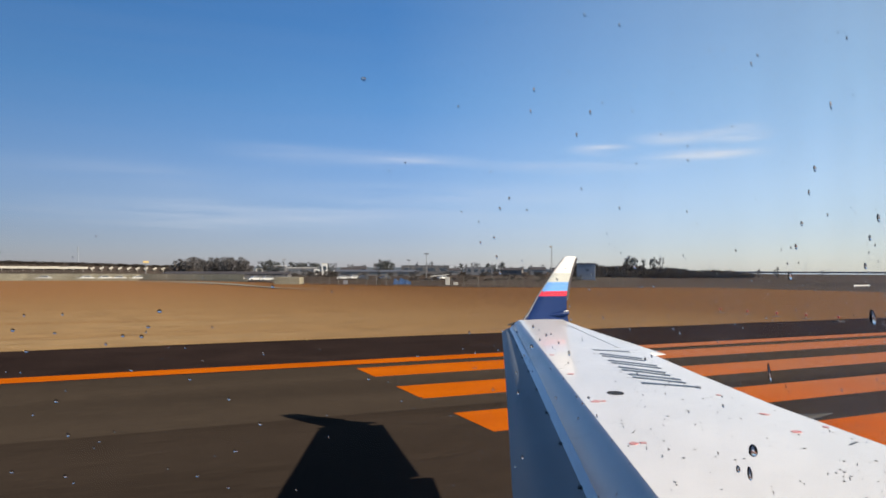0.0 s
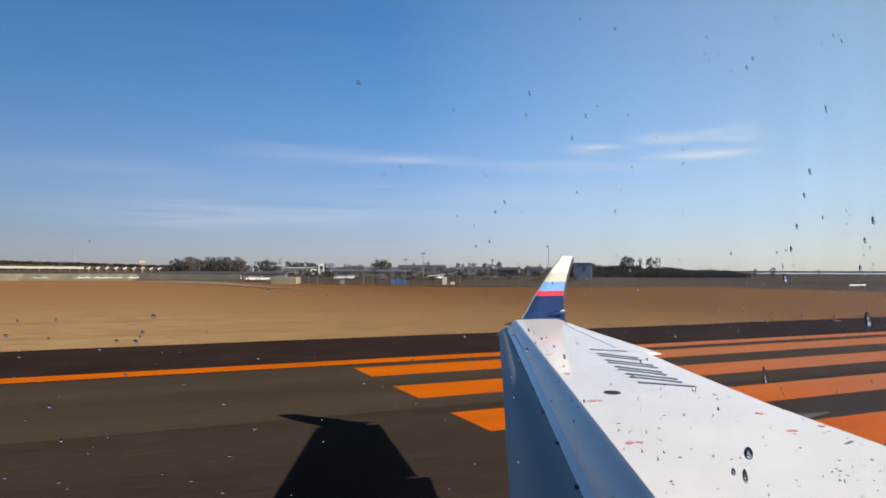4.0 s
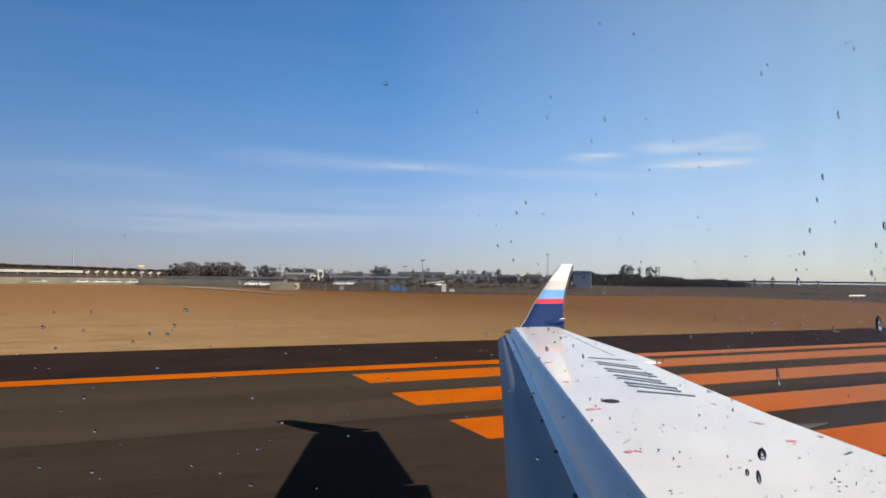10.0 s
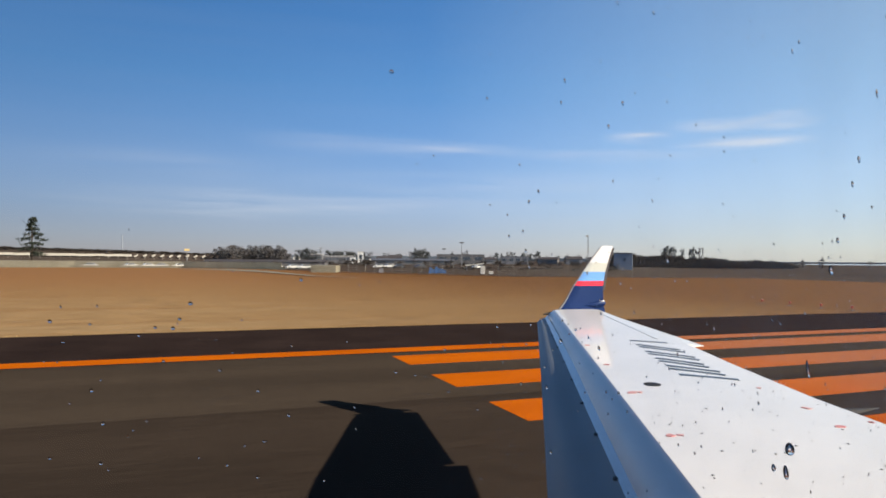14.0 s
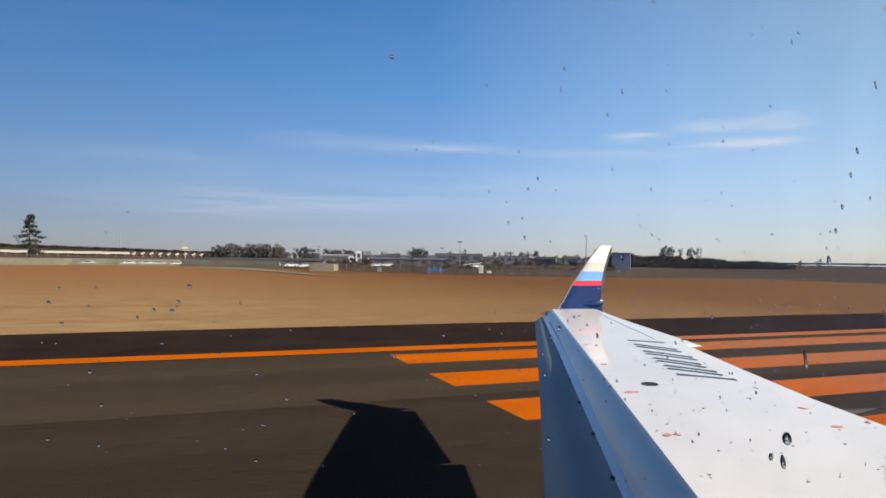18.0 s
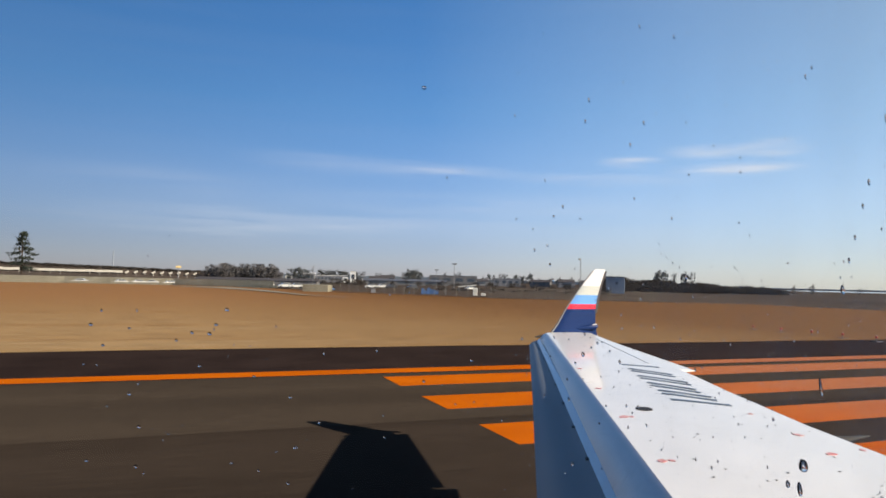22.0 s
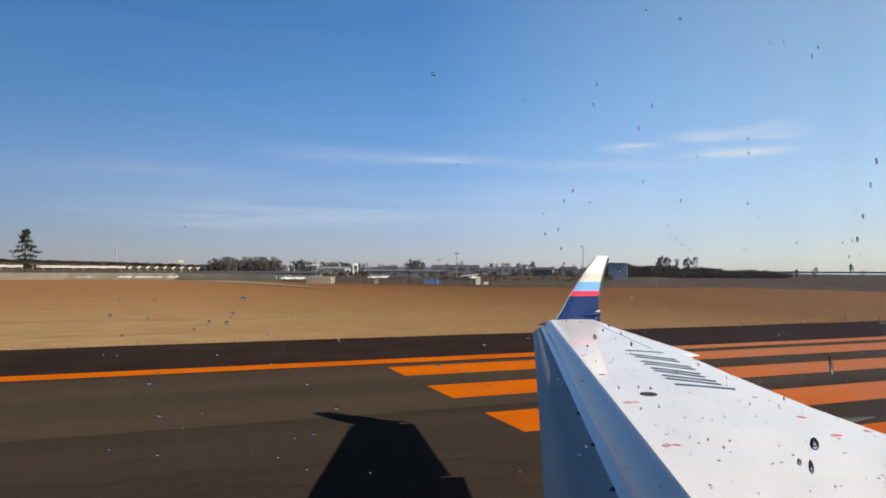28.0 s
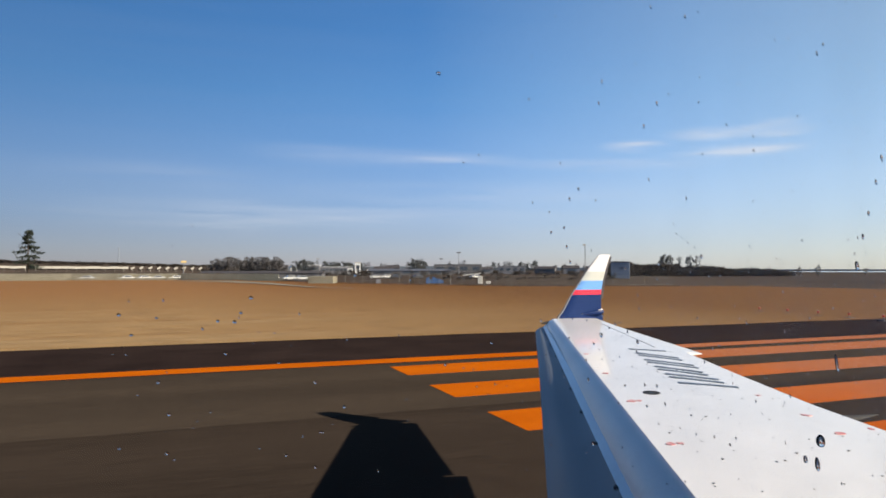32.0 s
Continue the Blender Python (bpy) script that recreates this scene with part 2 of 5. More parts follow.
GREY_ROOF = material("grey_sheet_roof", (0.13, 0.135, 0.155), (0.09, 0.095, 0.11), 0.6, 0.1, 2, 0.5)
DARK_GLASS = material("dark_window_glass", (0.06, 0.08, 0.11), None, 0.5, specular=0.2)
BLUE_SHEET = material("blue_plastic_sheet", (0.045, 0.11, 0.26), (0.035, 0.08, 0.18), 0.5, 1, 8, 0.6, by_object=0.3)
CAR_WHITE = material("white_car_paint", (0.78, 0.78, 0.76), None, 0.3, coat=0.5)
CAR_DARK = material("dark_car_paint", (0.06, 0.06, 0.07), None, 0.3, coat=0.5)
BARK = material("dark_bark", (0.07, 0.05, 0.035), None, 0.95, 3, 20, 0.7)
PINE = material("dark_pine_needles", (0.028, 0.04, 0.026), (0.015, 0.022, 0.015), 0.85, 0.6, 6, 0.8)
# the next four colours are lifted and greyed to stand in for distant haze
FAR_TREE = material("haze_tinted_leaves", (0.1, 0.107, 0.103), (0.06, 0.066, 0.069), 0.9, 0.6, 6, 0.8)
WINTER = material("haze_tinted_twigs", (0.115, 0.108, 0.11), (0.07, 0.067, 0.071), 0.9, 0.6, 6, 0.8)
HAZE_WALL = material("hazed_weathered_wall", (0.19, 0.185, 0.19), (0.1, 0.1, 0.105), 0.9, 0.4, 3, 0.8, specular=0.1)
DARK_ROOF = material("dark_sheet_roof", (0.095, 0.09, 0.097), (0.065, 0.06, 0.066), 0.8, 0.2, 3, 0.6, specular=0.1)
STEEL = material("grey_steel", (0.3, 0.3, 0.31), None, 0.5, metal=0.5)
RED_PAINT = material("red_signal_paint", (0.7, 0.05, 0.02), None, 0.5)
WHITE_SIGNAL = material("white_signal_paint", (0.8, 0.8, 0.78), None, 0.5)
YELLOW_SIGN = material("pale_yellow_sign", (0.8, 0.6, 0.28), None, 0.6)
FILM = material("hazy_greenhouse_film", (0.5, 0.54, 0.56), (0.4, 0.44, 0.46), 0.35, 0.4, 3, 0.5)
TUFT = material("dry_grass_blades", (0.42, 0.29, 0.13), (0.28, 0.18, 0.08), 0.9, 1, 8, 0.8)


def thin_pane(name):
    """A thin clear sheet: light passes straight on, with a faint mirror gloss."""
    m = bpy.data.materials.new(name)
    m.use_nodes = True
    nt = m.node_tree
    nt.nodes.remove(nt.nodes["Principled BSDF"])
    clear = nt.nodes.new("ShaderNodeBsdfTransparent")
    gloss = nt.nodes.new("ShaderNodeBsdfGlossy")
    gloss.inputs["Roughness"].default_value = 0.02
    mix = nt.nodes.new("ShaderNodeMixShader")
    mix.inputs[0].default_value = 0.015
    nt.links.new(clear.outputs[0], mix.inputs[1])
    nt.links.new(gloss.outputs[0], mix.inputs[2])
    nt.links.new(mix.outputs[0], nt.nodes["Material Output"].inputs["Surface"])
    return m


PANE = thin_pane("clear_window_acrylic")


def dried_film(m):
    """A thin dried-water film in faint vertical runs; its rearward thickening stands in for glare."""
    nt = m.node_tree
    out = nt.nodes["Material Output"]
    clear = out.inputs["Surface"].links[0].from_node
    haze = nt.nodes.new("ShaderNodeBsdfTranslucent")
    haze.inputs["Color"].default_value = (0.85, 0.9, 0.95, 1)
    mix = nt.nodes.new("ShaderNodeMixShader")
    co = nt.nodes.new("ShaderNodeTexCoord")
    mp = nt.nodes.new("ShaderNodeMapping")
    mp.inputs["Scale"].default_value = (60, 1, 9)
    nz = nt.nodes.new("ShaderNodeTexNoise")
    nz.inputs["Scale"].default_value, nz.inputs["Detail"].default_value = 2.0, 6.0
    sep = nt.nodes.new("ShaderNodeSeparateXYZ")
    rng = nt.nodes.new("ShaderNodeMapRange")
    rng.interpolation_type = "SMOOTHSTEP"
    rng.inputs["From Min"].default_value, rng.inputs["From Max"].default_value = 0.02, 0.15
    rng.inputs["To Min"].default_value, rng.inputs["To Max"].default_value = 0.0, 0.12
    mul = nt.nodes.new("ShaderNodeMath")
    mul.operation = "MULTIPLY"
    nt.links.new(co.outputs["Object"], mp.inputs["Vector"])
    nt.links.new(mp.outputs[0], nz.inputs["Vector"])
    nt.links.new(co.outputs["Object"], sep.inputs[0])
    nt.links.new(sep.outputs[0], rng.inputs["Value"])
    nt.links.new(rng.outputs[0], mul.inputs[0])
    nt.links.new(nz.outputs[0], mul.inputs[1])
    nt.links.new(mul.outputs[0], mix.inputs[0])
    nt.links.new(clear.outputs[0], mix.inputs[1])
    nt.links.new(haze.outputs[0], mix.inputs[2])
    nt.links.new(mix.outputs[0], out.inputs["Surface"])


dried_film(PANE)
WATER = glass("clear_rain_water", 1.33)


def field_material():
    """Dry winter turf: bands of mown straw and redder grass along the runway, with patches and fine grain."""
    m = bpy.data.materials.new("dry_winter_turf")
    m.use_nodes = True
    nt = m.node_tree
    bsdf = nt.nodes["Principled BSDF"]
    bsdf.inputs["Roughness"].default_value = 0.95
    bsdf.inputs["Specular IOR Level"].default_value = 0.1
    co = nt.nodes.new("ShaderNodeTexCoord")
    sep = nt.nodes.new("ShaderNodeSeparateXYZ")
    nt.links.new(co.outputs["Object"], sep.inputs[0])

    def noise_at(stretch, sc, det=5.0):
        mp = nt.nodes.new("ShaderNodeMapping")
        mp.inputs["Scale"].default_value = stretch
        nt.links.new(co.outputs["Object"], mp.inputs["Vector"])
        nz = nt.nodes.new("ShaderNodeTexNoise")
        nz.inputs["Scale"].default_value, nz.inputs["Detail"].default_value = sc, det
        nt.links.new(mp.outputs[0], nz.inputs["Vector"])
        return nz.outputs[0]

    def calc(op, a, b):
        nd = nt.nodes.new("ShaderNodeMath")
        nd.operation = op
        for slot, v in zip(nd.inputs, (a, b)):
            if isinstance(v, (int, float)):
                slot.default_value = v
            else:
                nt.links.new(v, slot)
        return nd.outputs[0]

    wob = calc("MULTIPLY", noise_at((0.02, 0.05, 1), 1.0), 34.0)
    across = calc("ADD", sep.outputs[1], wob)
    pos = calc("DIVIDE", calc("SUBTRACT", across, 38.0), 130.0)
    pos = calc("ADD", pos, calc("MULTIPLY", calc("SUBTRACT", noise_at((0.022, 0.4, 1), 0.9), 0.5), 0.62))
    ramp = nt.nodes.new("ShaderNodeValToRGB")
    e = ramp.color_ramp.elements
    e[0].position, e[0].color = 0.0, (0.48, 0.325, 0.165, 1)
    e[1].position, e[1].color = 1.0, (0.375, 0.185, 0.07, 1)
    for p, c in ((0.1, (0.455, 0.288, 0.134, 1)), (0.28, (0.415, 0.24, 0.1, 1)), (0.5, (0.4, 0.21, 0.082, 1)), (0.72, (0.39, 0.19, 0.07, 1))):
        ne = e.new(p)
        ne.color = c
    nt.links.new(pos, ramp.inputs[0])
    grain = calc("ADD", calc("MULTIPLY", noise_at((0.35, 1, 1), 1.3, 8.0), 0.5), calc("MULTIPLY", noise_at((1, 1, 1), 9.0, 4.0), 0.4))
    val = calc("ADD", 0.06, calc("MULTIPLY", grain, 1.54))
    # view-dependent darkening towards the tail, painted into the turf as a redder colour
    rear = nt.nodes.new("ShaderNodeMapRange")
    rear.inputs["From Min"].default_value, rear.inputs["From Max"].default_value = 2.0, 42.0
    rear.inputs["To Min"].default_value, rear.inputs["To Max"].default_value = 0.0, 0.88
    nt.links.new(calc("ADD", sep.outputs[0], calc("MULTIPLY", wob, 0.5)), rear.inputs["Value"])
    redder = nt.nodes.new("ShaderNodeMix")
    redder.data_type = "RGBA"
    redder.inputs[7].default_value = (0.21, 0.092, 0.023, 1)
    nt.links.new(rear.outputs[0], redder.inputs[0])
    nt.links.new(ramp.outputs[0], redder.inputs[6])
    hsv = nt.nodes.new("ShaderNodeHueSaturation")
    nt.links.new(val, hsv.inputs["Value"])
    nt.links.new(redder.outputs[2], hsv.inputs["Color"])
    nt.links.new(hsv.outputs[0], bsdf.inputs["Base Color"])
    return m


TURF = field_material()


def winglet_material():
    """Painted bands up the height: navy, red, sky blue, cream, white."""
    m = bpy.data.materials.new("banded_winglet_paint")
    m.use_nodes = True
    nt = m.node_tree
    bsdf = nt.nodes["Principled BSDF"]
    bsdf.inputs["Roughness"].default_value = 0.45
    bsdf.inputs["Specular IOR Level"].default_value = 0.12
    co = nt.nodes.new("ShaderNodeTexCoord")
    sep = nt.nodes.new("ShaderNodeSeparateXYZ")
    nt.links.new(co.outputs["Object"], sep.inputs[0])
    rng = nt.nodes.new("ShaderNodeMapRange")
    rng.inputs["From Min"].default_value, rng.inputs["From Max"].default_value = 2.0, 3.4
    nt.links.new(sep.outputs[2], rng.inputs["Value"])
    ramp = nt.nodes.new("ShaderNodeValToRGB")
    ramp.color_ramp.interpolation = "CONSTANT"
    e = ramp.color_ramp.elements
    e[0].position, e[0].color = 0.0, (0.008, 0.032, 0.13, 1)
    e[1].position, e[1].color = (2.575 - 2) / 1.4, (0.8, 0.05, 0.09, 1)
    for z, c in ((2.665, (0.16, 0.4, 0.82, 1)), (2.83, (0.58, 0.61, 0.57, 1)), (2.99, (0.8, 0.81, 0.83, 1))):
        ne = e.new((z - 2) / 1.4)
        ne.color = c
    nt.links.new(rng.outputs[0], ramp.inputs[0])
    nt.links.new(ramp.outputs[0], bsdf.inputs["Base Color"])
    return m


BANDED = winglet_material()

# ---- mesh helpers ----


def mesh_of(bm, name, mat, smooth=False):
    bmesh.ops.recalc_face_normals(bm, faces=bm.faces)
    me = bpy.data.meshes.new(name)
    bm.to_mesh(me)
    bm.free()
    me.materials.append(mat)
    if smooth:
        me.polygons.foreach_set("use_smooth", [True] * len(me.polygons))
        me.set_sharp_from_angle(angle=radians(32))
    return me


def part(name, bm, mat, parent=None, label="", smooth=False):
    ob = new(name, mesh_of(bm, name, mat, smooth) if isinstance(bm, bmesh.types.BMesh) else bm)
    if parent:
        ob.parent = parent
    return tagged(ob, label) if label else ob


def thing(name, x=0.0, y=0.0, z=0.0, turn=0.0, label="", category="", group="", kind=""):
    ob = new(name)
    ob.empty_display_size = 0.2
    ob.matrix_basis = pose(x, y, z, 0, 0, turn)
    return tagged(ob, label, category, group, kind)


def add_box(bm, x0, y0, z0, x1, y1, z1, bevel=0.0):
    vs = [bm.verts.new((x, y, z)) for z in (z0, z1) for y in (y0, y1) for x in (x0, x1)]
    fs = [bm.faces.new([vs[i] for i in q]) for q in ((0, 2, 3, 1), (4, 5, 7, 6), (0, 1, 5, 4), (2, 6, 7, 3), (0, 4, 6, 2), (1, 3, 7, 5))]
    if bevel:
        es = list({e for f in fs for e in f.edges})
        bmesh.ops.bevel(bm, geom=es, offset=bevel, segments=1, affect="EDGES")
    return bm


def box(x0, y0, z0, x1, y1, z1, bevel=0.0):
    return add_box(bmesh.new(), x0, y0, z0, x1, y1, z1, bevel)


def add_tube(bm, path, sides=8):
    """A tube through (point, radius) pairs with capped ends."""
    rings = []
    for i, (p, r) in enumerate(path):
        a = Vector(path[max(i - 1, 0)][0])
        b = Vector(path[min(i + 1, len(path) - 1)][0])
        q = (b - a).to_track_quat("Z", "Y")
        rings.append([bm.verts.new(Vector(p) + q @ Vector((r * math.cos(k * math.tau / sides), r * math.sin(k * math.tau / sides), 0)))
                      for k in range(sides)])
    for r0, r1 in zip(rings, rings[1:]):
        for k in range(sides):
            bm.faces.new((r0[k], r0[(k + 1) % sides], r1[(k + 1) % sides], r1[k]))
    bm.faces.new(rings[0][::-1])
    bm.faces.new(rings[-1])
    return bm


def loft(sections, closed=True, cap=True):
    bm = bmesh.new()
    rows = [[bm.verts.new(p) for p in s] for s in sections]
    n = len(rows[0])
    for a, b in zip(rows, rows[1:]):
        for k in range(n if closed else n - 1):
            bm.faces.new((a[k], a[(k + 1) % n], b[(k + 1) % n], b[k]))
    if closed and cap:
        bm.faces.new(rows[0][::-1])
        bm.faces.new(rows[-1])
    return bm


def at(bearing, dist):
    """Ground place at a compass-like bearing (degrees from outboard, towards the tail) and distance from the cabin window."""
    return dist * math.sin(radians(bearing)), dist * math.cos(radians(bearing))


# ---- ground, runway, markings ----
bm = bmesh.new()
xs = [-4200, -1500, -700, -300, -100, 0, 100, 300, 700, 1500, 4200]
grid = [[bm.verts.new((x, y, -0.06)) for x in xs] for y in xs]
for i in range(len(xs) - 1):
    for j in range(len(xs) - 1):
        bm.faces.new((grid[i][j], grid[i][j + 1], grid[i + 1][j + 1], grid[i + 1][j]))
tagged(part("ground", bm, SOIL), "dull brown winter farmland reaching to the horizon", "ground", kind="structure")

CENTRE = -1.2
runway = tagged(part("runway", box(-950, CENTRE - 22.3, -0.05, 90, CENTRE + 22.3, 0.0), ASPHALT),
                "dark grey-brown asphalt runway with streaked paving lanes", "runway", kind="structure")
for sign, nm in ((1, "shoulder_north"), (-1, "shoulder_south")):
    y0, y1 = sorted((CENTRE + sign * 22.3, CENTRE + sign * 30.7))
    tagged(part(nm, box(-950, y0, -0.05, 90, y1, -0.003), SHOULDER), "darker asphalt runway shoulder beside the edge line", "runway shoulder", kind="structure")


part("paving_lane", box(-950, CENTRE - 15.1, -0.01, 90, CENTRE + 15.1, 0.002), LANE, runway, "older darker asphalt paving lane")
for x, y, ln in ((-23.1, 14.2, 0.9), (-22.6, 12.7, 0.6), (-33, 9.6, 0.7), (-46, 12, 0.8)):
    part("scuff", box(x, y, 0.002, x + ln, y + 0.12, 0.006), WHITEMARK, runway, "pale scraped scuff on the asphalt")


def marking(name, x0, y0, x1, y1, mat=ORANGE, label=""):
    return part(name, box(x0, y0, 0.0, x1, y1, 0.005), mat, runway, label)


END = 28.9
FRONT = -1.1
for side in (1, -1):
    for i in range(6):
        inner = 21.59 - 1.8 - 3.6 * i
        y0, y1 = sorted((CENTRE + side * inner, CENTRE + side * (inner + 1.8)))
        marking("threshold_stripe", FRONT, y0, END, y1, label="orange painted runway threshold stripe")
    y0, y1 = sorted((CENTRE + side * 22.47, CENTRE + side * 23.44))
    marking("edge_line", -950, y0, END, y1, label="continuous orange runway edge line")
    # touchdown-zone bars farther along the runway
    for x0, x1, bars in ((-119.5, -97, 3), (-269, -247, 3), (-569, -547, 2)):
        for i in range(bars):
            w = 1.8 if bars > 1 else 6.0
            inner = 9.0 + i * 3.3
            y0, y1 = sorted((CENTRE + side * inner, CENTRE + side * (inner + w)))
            marking("touchdown_bar", x0, y0, x1, y1, label="orange painted touchdown zone bar")
for i in range(18):
    marking("centreline_dash", -60 - i * 50, CENTRE - 0.45, -30 - i * 50, CENTRE + 0.45, WHITEMARK, "worn white centreline dash")
for x in (-24.6, -52.0, -95.0):
    marking("expansion_seam", x, CENTRE - 22, x + 0.05, CENTRE + 22, SHOULDER, "dark sealed seam across the runway")


def lin_clamp(v, va, ra, vb, rb):
    u = min(1.0, max(0.0, (v - va) / (vb - va)))
    return ra + (rb - ra) * u


# turf between the shoulder and the fence
bm = bmesh.new()
random.seed(3)
nx, rows_y = 416, (29.5, 31, 34, 40, 50, 65, 85, 110, 150, 200, 260)
rows_v = []
for j, y in enumerate(rows_y):
    row = []
    for i in range(nx + 1):
        x = -950 + i * (1250 / nx)
        jig = random.uniform(-0.12, 0.12) if j == 0 else 0
        far = lin_clamp(x, 0, 213, 52, 110) if x < 52 else lin_clamp(x, 52, 110, 91, 94) if x < 91 else lin_clamp(x, 91, 94, 97, 30)
        yy = 29.5 + (y - 29.5) * (far - 29.5) / 230.5
        row.append(bm.verts.new((x, yy + jig, (0.0 if j == 0 else 0.03 + 0.05 * noise.noise((x * 0.02, y * 0.03, 0))))))
    rows_v.append(row)
for a, b in zip(rows_v, rows_v[1:]):
    for i in range(nx):
        bm.faces.new((a[i], a[i + 1], b[i + 1], b[i]))
tagged(part("grass_field", bm, TURF), "dry straw-brown winter turf beside the runway", "grass field", kind="structure")

# loose blades along the turf edge
verts, faces = [], []
rnd = random.Random(11)
for i in range(2600):
    x = rnd.uniform(-30, 85)
    y = 29.45 + abs(rnd.gauss(0, 1)) * 2.2
    a, hgt, w = rnd.uniform(0, math.tau), rnd.uniform(0.015, 0.05), rnd.uniform(0.02, 0.06)
    k = len(verts)
    verts += [(x - w * math.cos(a), y - w * math.sin(a), 0), (x + w * math.cos(a), y + w * math.sin(a), 0),
              (x + rnd.uniform(-.06, .06), y + rnd.uniform(-.06, .06), hgt)]
    faces.append((k, k + 1, k + 2))
me = bpy.data.meshes.new("grass_tufts")
me.from_pydata(verts, [], faces)
me.materials.append(TUFT)
tagged(new("grass_tufts", me), "dry straw grass blades fringing the asphalt", "grass", kind="stuff")
# a bare track in the turf and low lights beside the runway
part_track = bmesh.new()
edges = [(part_track.verts.new((x - w, y, 0.12)), part_track.verts.new((x + w, y, 0.12)))
         for x, y, w in ((-4.0, 186, 7.0), (4.6, 172, 3.6), (9.4, 150, 2.1), (11.4, 134, 1.2), (13.4, 115, 0.8), (18.0, 104, 0.7))]
for (a, b), (c, d) in zip(edges, edges[1:]):
    part_track.faces.new((a, b, d, c))
tagged(part("gravel_track", part_track, OLIVE), "olive-grey gravel track worn into the turf", "track", kind="structure")

# ---- the aircraft ----
jet = thing("airliner", PLANE_X, CENTRE, 0, label="white regional jet with swept wing, standing on the runway", category="airplane")
JET = Matrix.Translation((0, CENTRE, 0))


def jet_part(name, bm, mat, parent=None, label="", smooth=False):
    bm.transform(JET.inverted())
    return part(name, bm, mat, parent or jet, label, smooth)


def lin(y, ya, va, yb, vb):
    return va + (vb - va) * (y - ya) / (yb - ya)


def plane_z(y):
    return 2.163 - (10.4 - y) * 0.0437


def crest_x(y):
    return lin(y, 10.34, 6.05, 2.84, 2.51)


def slat_te(y):
    return Vector((lin(y, 10.15, 5.755, 3.56, 2.57), y, plane_z(y) - lin(y, 10.15, 0.115, 3.56, 0.255)))


def slat_nose(y):
    return Vector((lin(y, 10.27, 5.66, 3.96, 2.285), y, plane_z(y) - (lin(y, 10.27, 0.195, 7.0, 0.29) if y > 7.0 else lin(y, 7.0, 0.29, 3.96, 0.64))))


def trail_x(y):
    pts = ((-0.3, 4.62), (2.0, 4.55), (3.08, 4.72), (4.21, 4.99), (5.54, 5.43), (7.06, 5.98), (10.14, 6.90), (10.42, 6.99))
    for (ya, xa), (yb, xb) in zip(pts, pts[1:]):
        if y <= yb:
            return lin(y, ya, xa, yb, xb)
    return pts[-1][1]


SPAN = [-0.3, 1.0, 2.0, 3.08, 4.21, 5.54, 6.3, 7.06, 8.0, 9.0, 9.7, 10.14, 10.42]
sections, noses, slats, lips = [], [], [], []
for y in SPAN:
    xc, xt, z = crest_x(y), trail_x(y), plane_z(y)
    thick = lin(y, -0.3, 0.42, 10.42, 0.1)
    s = slat_te(y)
    top = []
    for u in (0.0, 0.012, 0.125, 0.25, 0.375, 0.5, 0.625, 0.75, 0.875, 1.0):
        x = xc + (xt - xc) * u
        top.append((x, y, z + 0.02 * math.sin(math.pi * u) * lin(y, 0, 1.4, 10.4, 0.6) - 0.012 * u))
    low = [(xt, y, z - 0.03), (xc + (xt - xc) * 0.6, y, z - thick * 0.8), (xc + (xt - xc) * 0.1, y, z - thick), (xc - 0.02, y, z - thick * 0.9)]
    sections.append(top + low)
    # curved fixed nose in front of the crest, behind the slat
    nose = []
    deep = Vector((s.x + 0.02, y, s.z - 0.05))
    bend = Vector((xc + (deep.x - xc) * 0.62, y, z - (z - deep.z) * 0.22))
    nose.append(Vector((xc + 0.05, y, z - 0.02)))
    for k in range(11):
        u = k / 10
        nose.append(Vector((xc, y, z)) * (1 - u) ** 2 + bend * 2 * u * (1 - u) + deep * u * u)
    nose += [Vector((deep.x + 0.05, y, z - thick * 0.85)), Vector((xc - 0.02, y, z - thick * 0.9))]
    noses.append(nose)
wing = jet_part("wing", loft(sections), WHITE_PAINT, label="swept white wing upper skin with faint dirt", smooth=True)
jet_part("leading_edge", loft(noses), GREY_PAINT, wing, "grey curved fixed leading edge", smooth=True)
for y in [-0.3 + 10.6 * i / 24 for i in range(25)]:
    s, b = slat_te(y), slat_nose(y)
    row = []
    for k in range(17):
        u = k / 16
        p = s.lerp(b, u)
        out = Vector((-(s.z - b.z), 0, -(b.x - s.x))).normalized()
        row.append(p + Vector((-abs(out.x), 0, abs(out.z))) * 0.03 * math.sin(math.pi * u * 0.9) ** 2 * lin(y, 10.3, 0.6, 3, 1.2))
    row += [b + Vector((0.03, 0, -0.05)), b + Vector((0.12, 0, -0.06)), s + Vector((-0.02, 0, -0.05))]
    slats.append(row)
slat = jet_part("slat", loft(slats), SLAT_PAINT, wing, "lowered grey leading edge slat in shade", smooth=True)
# narrow lighter lip along the slat's rear edge
for y in [-0.3 + 10.55 * i / 12 for i in range(13)]:
    s = slat_te(y)
    w = lin(y, 10.4, 0.04, 3.3, 0.11)
    lips.append([s + Vector((-0.004, 0, 0.004)), s + Vector((w, 0, 0.03 + 0.25 * w)), s + Vector((w, 0, 0.002)), s + Vector((0, 0, -0.012))])
jet_part("slat_lip", loft(lips), WHITE_PAINT, slat, "pale lip along the slat's rear edge")
for i in range(9):
    y = 2.9 + i * 0.82
    s = slat_te(y)
    jet_part("slat_bracket", box(s.x - 0.017, y - 0.03, s.z - 0.022, s.x + 0.017, y + 0.03, s.z + 0.006, 0.004), BLACK_RUBBER, slat, "small black slat seal notch")
